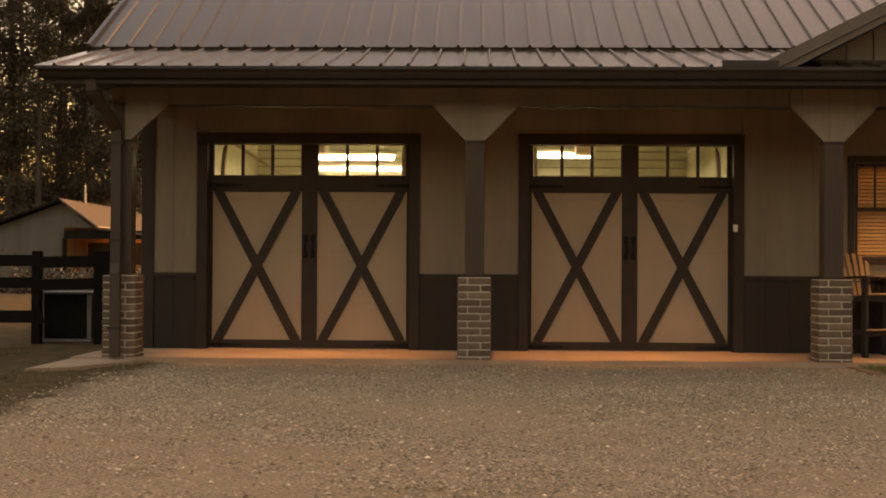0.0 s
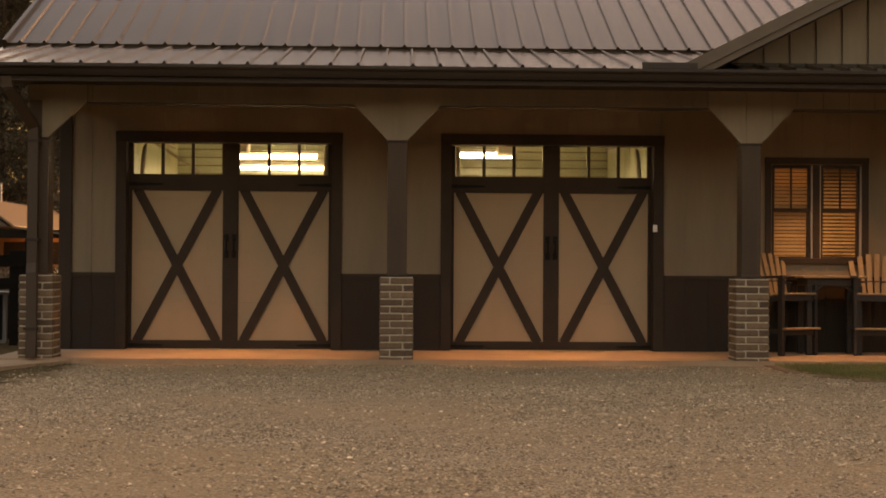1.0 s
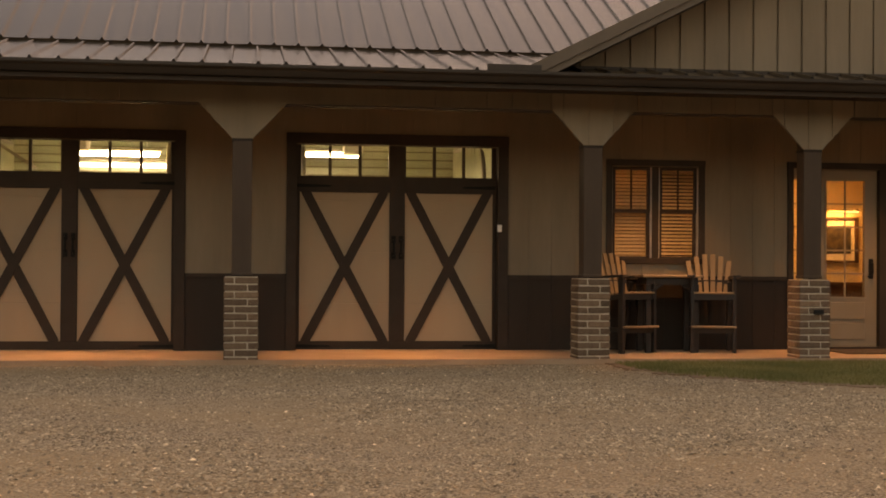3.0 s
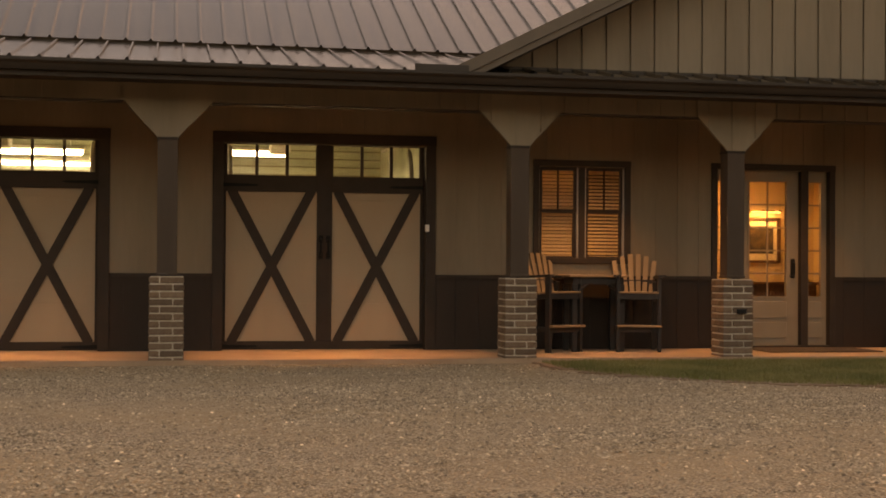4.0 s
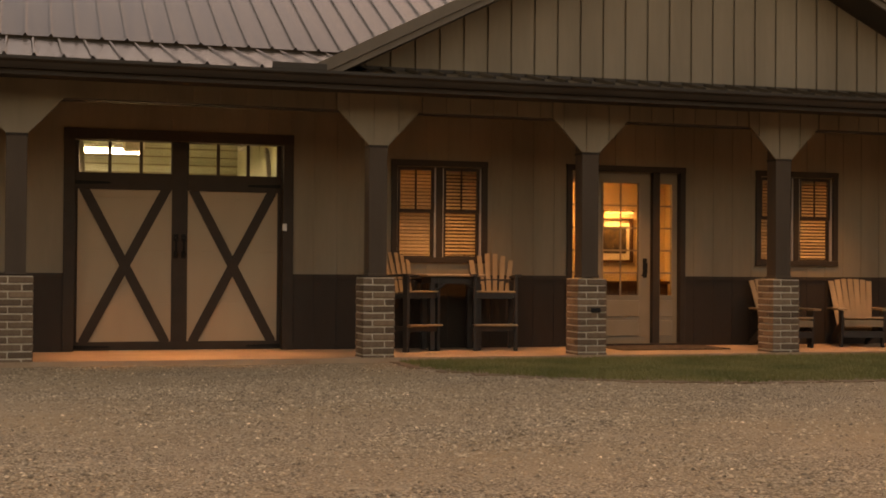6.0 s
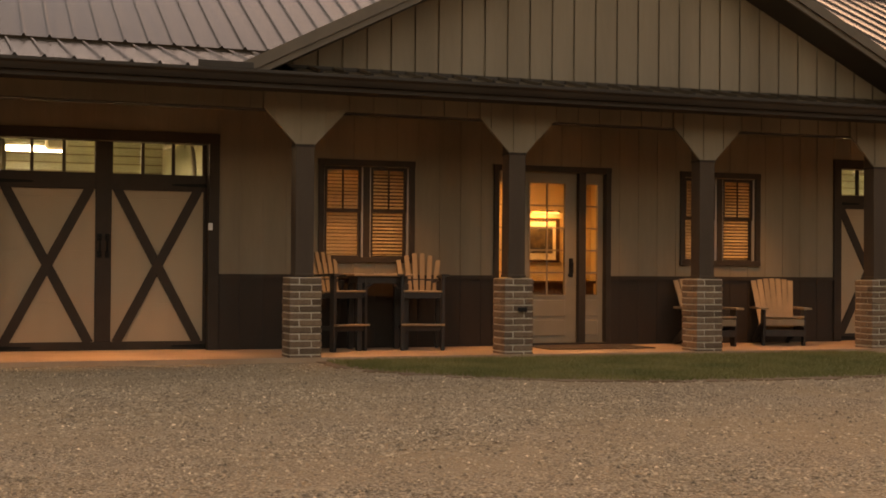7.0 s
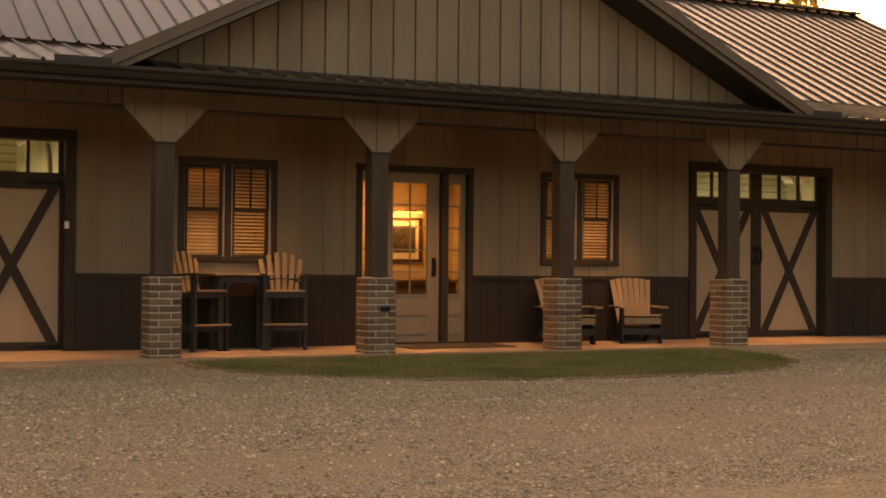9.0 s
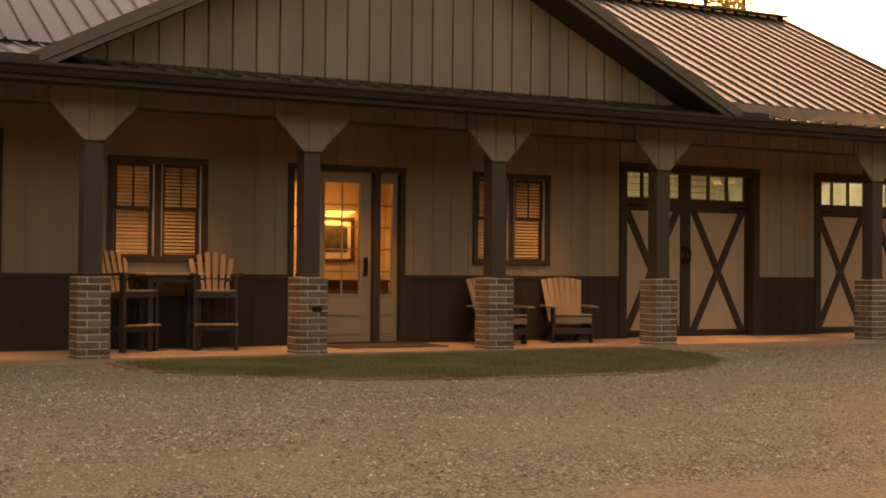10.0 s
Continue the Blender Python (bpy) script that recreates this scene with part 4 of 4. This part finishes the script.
# ---- beyond the corner: fence, cooling unit, barn ----
FENCE = surface("black_fence_paint", (0.007, 0.006, 0.005), (0.012, 0.010, 0.008), 6, 0.85, 0.2, fine=60, stretch=(0.2, 1, 1), spec=0.1)
fence = thing("board_fence", "black painted three-board paddock fence", "fence")
for x in (-2.86, -3.70, -5.6, -7.5, -9.4, -11.3):
    w = 0.115 if x > -3 else 0.055
    bpart("post", FENCE, fence, (x - w, x + w, 2.98, 3.1, -0.05, 1.13), bev=0.006)
for z0, z1 in ((0.912, 1.054), (0.64, 0.775), (0.206, 0.361)):
    xr = -2.76 if z0 > 0.5 else -3.6
    for x0, x1 in ((-11.4, -7.5), (-7.5, -3.7), (-3.7, xr)):
        if x1 - x0 > 0.05:
            bm = bmesh.new()
            beam(bm, (x0, 2.965, (z0 + z1) / 2 + random.uniform(-0.01, 0.01)), (x1, 2.965, (z0 + z1) / 2 + 0.025), z1 - z0, 0.025)
            part("rail", bm, FENCE, fence)

GREYM = surface("grey_metal_casing", (0.15, 0.145, 0.135), (0.2, 0.19, 0.18), 6, 0.5, 0.1, metal=0.3)
ac = thing("cooling_unit", "grey metal cooling unit with a dark grille on gravel", "cooling unit", pose(-3.44, 3.7, -0.02))
for sx in (-1, 1):
    for sy in (-1, 1):
        bpart("corner_post", GREYM, ac, (sx * 0.3 - 0.025, sx * 0.3 + 0.025, sy * 0.3 - 0.025, sy * 0.3 + 0.025, 0.0, 0.62), bev=0.005)
bpart("top_pan", GREYM, ac, (-0.33, 0.33, -0.33, 0.33, 0.60, 0.635), bev=0.008)
bpart("base_pan", GREYM, ac, (-0.33, 0.33, -0.33, 0.33, -0.01, 0.03), bev=0.005)
bpart("coil", BLACK, ac, (-0.28, 0.28, -0.28, 0.28, 0.03, 0.6))
for k in range(12):
    z = 0.06 + 0.045 * k
    bpart("louvre", GREYM, ac, (-0.312, -0.3, -0.27, 0.27, z, z + 0.02))
    bpart("louvre", BLACK, ac, (-0.27, 0.27, -0.31, -0.298, z, z + 0.014))

BARNW = surface("grey_barn_siding", (0.075, 0.065, 0.053), (0.10, 0.087, 0.071), 0.8, 0.7, 0.1, fine=8, stretch=(3, 1, 0.2))
BARNR = surface("rusty_tin_roof", (0.105, 0.076, 0.05), (0.14, 0.104, 0.07), 0.7, 0.5, 0.1, fine=10, stretch=(1, 0.2, 1), metal=0.2)
# BARNP: warm lamp light is put into the boards as an orange colour
BARNP = surface("orange_lit_boards", (0.17, 0.085, 0.04), (0.22, 0.115, 0.055), 3, 0.7, 0.1, stretch=(1, 1, 0.2))
barn = thing("barn", "grey gabled barn with a tin roof and lit side porch", "barn", pose(0, 40, 0))
bm = bmesh.new()
prism(bm, [(-22, 0, 0), (-14.7, 0, 0), (-14.7, 0, 2.42), (-13.55, 0, 2.42), (-14.75, 0, 3.42), (-22, 0, 0.75)], (0, 14, 0))
part("wall", bm, BARNW, barn)
bm = bmesh.new()
prism(bm, [(-14.75, -0.4, 3.46), (-22.4, -0.4, 0.7), (-22.4, -0.4, 0.78), (-14.75, -0.4, 3.56)], (0, 15, 0))
# this slope's shade is put in by giving it the near-black material
part("roof_slope", bm, FENCE, barn, "roof slope coloured near black for its shade")
bm = bmesh.new()
prism(bm, [(-14.8, -0.4, 3.50), (-13.25, -0.4, 2.38), (-13.25, -0.4, 2.46), (-14.8, -0.4, 3.58)], (0, 12, 0))
part("roof_slope", bm, BARNR, barn, "tan tin roof slope")
bm = bmesh.new()
prism(bm, [(-13.3, -0.35, 2.36), (-10.9, -0.35, 2.05), (-10.9, -0.35, 2.12), (-13.3, -0.35, 2.44)], (0, 12, 0))
part("porch_roof", bm, BARNR, barn, "tan tin porch roof")
bpart("porch_beam", FENCE, barn, (-14.65, -10.9, -0.2, 0.05, 1.98, 2.3))
bpart("porch_wall", BARNP, barn, (-14.7, -10.5, 1.6, 1.75, 0, 2.3), label="porch wall with warm lamp light put into its colour")
for a, b in ((-14.2, -13.2), (-12.6, -11.6)):
    w = bpart("window", BLACK, barn, (a, b, 1.56, 1.6, 0.95, 1.85), label="dark barn window")
    bpart("frame", BARNP, w, (a - 0.1, a, 1.52, 1.6, 0.85, 1.95), (b, b + 0.1, 1.52, 1.6, 0.85, 1.95), (a, b, 1.52, 1.6, 1.85, 1.95), (a, b, 1.52, 1.6, 0.85, 0.95))
for x in (-14.65, -12.8, -11.0):
    bpart("porch_post", FENCE, barn, (x - 0.07, x + 0.07, -0.15, 0.0, 0, 2.0))
bpart("porch_rail", GREYM, barn, (-14.6, -11.0, -0.1, -0.04, 0.62, 0.68))
bm = bmesh.new()
tube(bm, [(-14.75, 3, 3.5), (-14.75, 3, 4.3)], 0.05, 8)
part("vent_pipe", bm, GREYM, barn)
lamp = new("barn_porch_light", bpy.data.lights.new("barn_porch_light", "POINT"))
lamp.data.energy, lamp.data.color, lamp.data.shadow_soft_size = 5, (1.0, 0.5, 0.2), 0.1
lamp.location = (-12.6, 40.7, 1.85)
bl = thing("porch_bulb", "small warm bulb lit under the barn porch roof", "lamp", pose(-12.6, 40.7, 1.98))
bm = bmesh.new()
bmesh.ops.create_uvsphere(bm, u_segments=10, v_segments=6, radius=0.05)
part("bulb", bm, BULB_GLOW, bl, smooth=True)
bpart("socket", BLACK, bl, (-0.02, 0.02, -0.02, 0.02, 0.045, 0.13))

# ---- trees ----
BARK = surface("pine_bark", (0.045, 0.032, 0.024), (0.085, 0.062, 0.046), 3, 0.95, 0.8, fine=14, stretch=(1, 1, 0.25))
LEAF = surface("dull_foliage", (0.030, 0.025, 0.014), (0.060, 0.047, 0.026), 0.6, 0.7, 0.0, fine=4)
# gold colour stands in for evening light glowing through the leaves
BACKLIT = surface("backlit_gold_foliage", (0.38, 0.22, 0.05), (0.55, 0.33, 0.08), 0.8, 0.7, 0.0, fine=4)


def leaf_mesh(centres, per, spread, size, rng):
    """Many small two-sided leaf blades round the given centres."""
    n = len(centres) * per
    c = np.repeat(np.array(centres), per, axis=0) + rng.normal(0, 1, (n, 3)) * np.array(spread)
    a = rng.normal(0, 1, (n, 3))
    a /= np.linalg.norm(a, axis=1, keepdims=True)
    b = np.cross(a, rng.normal(0, 1, (n, 3)))
    b /= np.linalg.norm(b, axis=1, keepdims=True)
    s = rng.uniform(0.5, 1.3, (n, 1)) * size
    v = np.stack([c - a * s, c + b * s * 0.45, c + a * s, c - b * s * 0.45], axis=1).reshape(-1, 3)
    me = bpy.data.meshes.new("crown")
    me.vertices.add(len(v))
    me.vertices.foreach_set("co", v.ravel())
    me.loops.add(len(v))
    me.loops.foreach_set("vertex_index", np.arange(len(v), dtype=np.int32))
    me.polygons.add(n)
    me.polygons.foreach_set("loop_start", np.arange(0, len(v), 4, dtype=np.int32))
    me.update(calc_edges=True)
    return me


def tree(m, height, seed, label, low, leaf, clumps=70, per=60, size=0.16, group="woodland pines", reach=2.6):
    rng = np.random.default_rng(seed)
    rnd = random.Random(seed)
    t = thing("pine_tree", label, "tree", m, group=group)
    bm = bmesh.new()
    bend = rnd.uniform(-0.3, 0.3)
    pts = [(bend * (k / 8) ** 2, 0.1 * math.sin(k + seed), height * k / 8) for k in range(9)]
    tube(bm, pts, [0.24 - 0.022 * k for k in range(9)], 9)
    centres = []
    for k in range(clumps // 3):
        z = height * (low + (1 - low) * (k + rnd.random()) / (clumps / 3))
        a = rnd.uniform(0, math.tau)
        r = reach * rnd.uniform(0.5, 1.0) * (1.15 - 0.6 * z / height)
        x0 = bend * (z / height) ** 2
        tip = (x0 + math.cos(a) * r, math.sin(a) * r, z + rnd.uniform(-0.3, 0.6))
        tube(bm, [(x0, 0, z), (x0 + math.cos(a) * r * 0.5, math.sin(a) * r * 0.5, z + 0.15), tip], [0.05, 0.035, 0.012], 5)
        for f in (0.5, 0.8, 1.0):
            centres.append((x0 + (tip[0] - x0) * f, tip[1] * f, z + (tip[2] - z) * f))
    part("trunk", bm, BARK, t, "rough bark trunk with bare limbs", smooth=True)
    me = leaf_mesh(centres, per, (0.42, 0.42, 0.28), size, rng)
    me.materials.append(leaf)
    ob = new("crown", me)
    ob.parent = t
    return t


protos = [tree(pose(-19.0, 58, 0), 19, 11, "tall dark pine behind the barn", 0.14, LEAF, 100, 150, 0.10),
          tree(pose(-13.6, 62, 0), 21, 12, "tall dark pine behind the barn", 0.2, LEAF, 100, 150, 0.10),
          tree(pose(-16.4, 55, 0), 17, 13, "slender dark pine behind the barn", 0.08, LEAF, 100, 150, 0.10)]
rt = random.Random(5)
for k in range(36):
    x = -34 + 0.83 * k + rt.uniform(-0.5, 0.5)
    y = rt.uniform(54, 96)
    x = 1.84 + (x - 1.84) * (y + 14) / 74
    s = rt.uniform(0.85, 1.25)
    copy_thing(rt.choice(protos), pose(x, y, -0.1, 0, 0, rt.uniform(0, 360)) @ Matrix.Diagonal((s, s, s, 1)))
# far undergrowth closes the wood low down
rng = np.random.default_rng(3)
cs = [(rt.uniform(-75, -18), rt.uniform(92, 105), abs(rt.gauss(0, 4.2)) + 0.2) for _ in range(900)]
me = leaf_mesh(cs, 26, (0.9, 0.9, 0.8), 0.34, rng)
me.materials.append(LEAF)
tagged(new("undergrowth", me), "dark undergrowth along the far edge of the wood", "bushes", kind="stuff")
cs = [(rt.uniform(-24, -9.5), rt.uniform(31, 37), abs(rt.gauss(0, 0.32))) for _ in range(420)]
me = leaf_mesh(cs, 30, (0.35, 0.35, 0.16), 0.09, rng)
me.materials.append(LEAF)
tagged(new("scrub", me), "low dark scrub beyond the paddock fence", "scrub", kind="stuff")
# unseen woods added behind the eye, closing the yard and blocking low sky light
cs = []
for _ in range(2600):
    a = rt.uniform(math.radians(165), math.radians(385))
    r = rt.uniform(36, 44)
    cs.append((5 + math.cos(a) * r, -14 + math.sin(a) * r, rt.uniform(0.3, 11.0) * rt.uniform(0.8, 1.0)))
me = leaf_mesh(cs, 14, (1.0, 1.0, 0.9), 0.75, rng)
me.materials.append(LEAF)
tagged(new("unseen_woods", me), "unseen dark woods added to close the yard and block sky", "woods", kind="stuff")
# unseen screen added behind them, so no low sky shines through
bm = bmesh.new()
pts = [(5 + math.cos(math.radians(a)) * 45, -14 + math.sin(math.radians(a)) * 45) for a in range(160, 391, 5)]
lo = [bm.verts.new((x, y, -0.5)) for x, y in pts]
hi = [bm.verts.new((x, y, 9.2 + 1.8 * noise.noise(Vector((x * 0.15, y * 0.15, 0))))) for x, y in pts]
for k in range(len(pts) - 1):
    bm.faces.new((lo[k], lo[k + 1], hi[k + 1], hi[k]))
tagged(part("backdrop", bm, LEAF, None), "unseen dark screen added behind the woods to block sky", "backdrop", kind="structure")
# trees behind the east roof
for x, y, h, sd in ((42.6, 35.0, 18, 21), (38.6, 36.5, 17, 22), (46.2, 37.0, 16.5, 23), (34.8, 38.0, 17, 24)):
    tree(pose(x, y, 0), h, sd, "tree behind the roof, evening backlight put into its leaf colour", 0.62, BACKLIT, 60, 34, 0.14, "trees behind the roof", 3.2)

# ---- grass and gravel ----
def blade_mesh(xy, z0, h, w, rng, name):
    n = len(xy)
    base = np.column_stack([xy, np.full(n, z0)])
    a = rng.uniform(0, math.tau, n)
    side = np.column_stack([np.cos(a), np.sin(a), np.zeros(n)]) * (w * rng.uniform(0.6, 1.3, (n, 1)))
    lean = np.column_stack([rng.normal(0, 0.4, n), rng.normal(0, 0.4, n), np.ones(n)]) * (h * rng.uniform(0.5, 1.4, (n, 1)))
    v = np.stack([base - side, base + side, base + lean], axis=1).reshape(-1, 3)
    me = bpy.data.meshes.new(name)
    me.vertices.add(len(v))
    me.vertices.foreach_set("co", v.ravel())
    me.loops.add(len(v))
    me.loops.foreach_set("vertex_index", np.arange(len(v), dtype=np.int32))
    me.polygons.add(n)
    me.polygons.foreach_set("loop_start", np.arange(0, len(v), 3, dtype=np.int32))
    me.update(calc_edges=True)
    return me


GRASS = surface("lawn_grass", (0.115, 0.115, 0.03), (0.235, 0.195, 0.068), 1.3, 0.7, 0.0, fine=9)
TURF = surface("patchy_turf", (0.08, 0.072, 0.028), (0.20, 0.14, 0.07), 1.3, 0.8, 0.0, fine=9)
DIRT = surface("red_dirt", (0.20, 0.115, 0.065), (0.27, 0.165, 0.10), 3, 0.95, 0.6, fine=40)
LX, LY, LRX, LRY = 9.06, -0.03, 3.4, 3.18


def lawn_edge(x, y, grow=0.0):
    """Below 1 inside the half-round lawn."""
    wob = 0.05 * noise.noise(Vector((x * 1.3, y * 1.3, 4)))
    return (abs(x - LX) / (LRX + grow)) ** 2.3 + (abs(y - LY) / (LRY + grow)) ** 2.3 + wob


bm = bmesh.new()
ring = []
for k in range(241):
    a = math.pi + math.pi * k / 240
    ex = math.copysign(abs(math.cos(a)) ** (2 / 2.3), math.cos(a))
    ey = -abs(math.sin(a)) ** (2 / 2.3)
    g = 0.10 + 0.16 * noise.noise(Vector((k * 0.16, 1, 2))) + 0.08 * noise.noise(Vector((k * 0.7, 5, 2)))
    ring.append((LX + ex * (LRX + g), LY + ey * (LRY + g), -0.06))
prism(bm, ring, (0, 0, 0.034))
tagged(part("lawn_soil", bm, DIRT, None), "bare reddish soil under the lawn edge", "soil", kind="structure")
rng = np.random.default_rng(8)
pts = np.column_stack([rng.uniform(LX - LRX, LX + LRX, 90000), rng.uniform(LY - LRY, LY, 90000)])
keep = np.array([lawn_edge(x, y) < 1.06 - 0.30 * r * r for (x, y), r in zip(pts, rng.random(len(pts)))])
me = blade_mesh(pts[keep], -0.028, 0.036, 0.005, rng, "lawn")
me.materials.append(GRASS)
tagged(new("lawn", me), "mown green lawn patch before the entry", "grass", kind="stuff")
pts = np.column_stack([rng.uniform(-7.5, -1.2, 60000), rng.uniform(-7.5, 2.2, 60000)])
keep = np.array([x < -1.42 + 0.5 * noise.noise(Vector((x, y, 0))) - 0.35 * r and not (-3.2 < x < -1.7 and y > -1.35) and noise.noise(Vector((x * 1.7, y * 1.7, 3))) > -0.25 for (x, y), r in zip(pts, rng.random(len(pts)))])
me = blade_mesh(pts[keep], -0.036, 0.036, 0.004, rng, "turf")
me.materials.append(TURF)
tagged(new("turf", me), "thin browning turf beside the gravel", "grass", kind="stuff")


def stones_material():
    m = surface("loose_gravel", (0.42, 0.295, 0.18), (0.53, 0.39, 0.25), 1.2, 0.9, 0.3, fine=80)
    t = m.node_tree
    N, L = t.nodes, t.links
    geo, hsv, vr = N.new("ShaderNodeNewGeometry"), N.new("ShaderNodeHueSaturation"), N.new("ShaderNodeMapRange")
    vr.inputs["To Min"].default_value, vr.inputs["To Max"].default_value = 0.30, 1.34
    L.new(geo.outputs["Random Per Island"], vr.inputs["Value"])
    few, plus = N.new("ShaderNodeMath"), N.new("ShaderNodeMath")
    few.operation, plus.operation = "POWER", "ADD"
    L.new(geo.outputs["Random Per Island"], few.inputs[0])
    few.inputs[1].default_value = 90
    L.new(vr.outputs[0], plus.inputs[0])
    L.new(few.outputs[0], plus.inputs[1])
    p = N["Principled BSDF"]
    src = p.inputs["Base Color"].links[0].from_socket
    L.new(src, hsv.inputs["Color"])
    L.new(plus.outputs[0], hsv.inputs["Value"])
    L.new(hsv.outputs[0], p.inputs["Base Color"])
    return m


def stones(n, x0, x1, y0, y1, seed):
    rng = np.random.default_rng(seed)
    xy = np.column_stack([rng.uniform(x0, x1, n), rng.uniform(y0, y1, n)])
    dens = np.clip(0.45 + 0.42 * smooth_noise(xy[:, 0] * 0.6, xy[:, 1], 0.55, 7) + 0.4 * smooth_noise(xy[:, 0], xy[:, 1], 2.2, 8), 0, 1)
    edge = ((np.abs(xy[:, 0] - LX) / (LRX + 0.05)) ** 2.3 + (np.abs(xy[:, 1] - LY) / (LRY + 0.05)) ** 2.3) > 1
    keep = (rng.random(n) < 0.09 + 0.8 * dens ** 1.6) & edge & (xy[:, 0] > -1.35 + rng.normal(0, 0.25, n))
    xy = xy[keep]
    n = len(xy)
    r = 0.005 + 0.011 * rng.random((n, 1)) ** 2.6
    a = rng.uniform(0, math.tau, n)
    base = np.array([[1, 0, 0], [-1, 0, 0], [0, 1, 0], [0, -1, 0], [0, 0, 1], [0, 0, -1]], float)
    v = base[None] * rng.uniform(0.6, 1.3, (n, 6, 1)) * r[:, None, :]
    v[:, :, 2] *= 0.6
    v += rng.normal(0, 0.15, (n, 6, 3)) * r[:, None, :]
    ca, sa = np.cos(a)[:, None], np.sin(a)[:, None]
    x, y = v[:, :, 0] * ca - v[:, :, 1] * sa, v[:, :, 0] * sa + v[:, :, 1] * ca
    v = np.stack([x + xy[:, :1], y + xy[:, 1:], v[:, :, 2] + ground_height(xy[:, :1], xy[:, 1:]) + r * 0.2], axis=2).reshape(-1, 3)
    f = np.array([[0, 2, 4], [2, 1, 4], [1, 3, 4], [3, 0, 4]])
    f = (f[None] + 6 * np.arange(n)[:, None, None]).reshape(-1)
    me = bpy.data.meshes.new("gravel")
    me.vertices.add(len(v))
    me.vertices.foreach_set("co", v.ravel())
    me.loops.add(len(f))
    me.loops.foreach_set("vertex_index", f.astype(np.int32))
    me.polygons.add(len(f) // 3)
    me.polygons.foreach_set("loop_start", np.arange(0, len(f), 3, dtype=np.int32))
    me.update(calc_edges=True)
    return me


STONE = stones_material()
for n, reg, seed in ((330000, (-2.0, 9.5, -8.8, -0.2), 1), (230000, (9.5, 19.0, -8.8, -0.2), 2)):
    me = stones(n, *reg, seed)
    me.materials.append(STONE)
    tagged(new("gravel", me), "loose grey-brown gravel strewn over the yard", "gravel", kind="stuff")
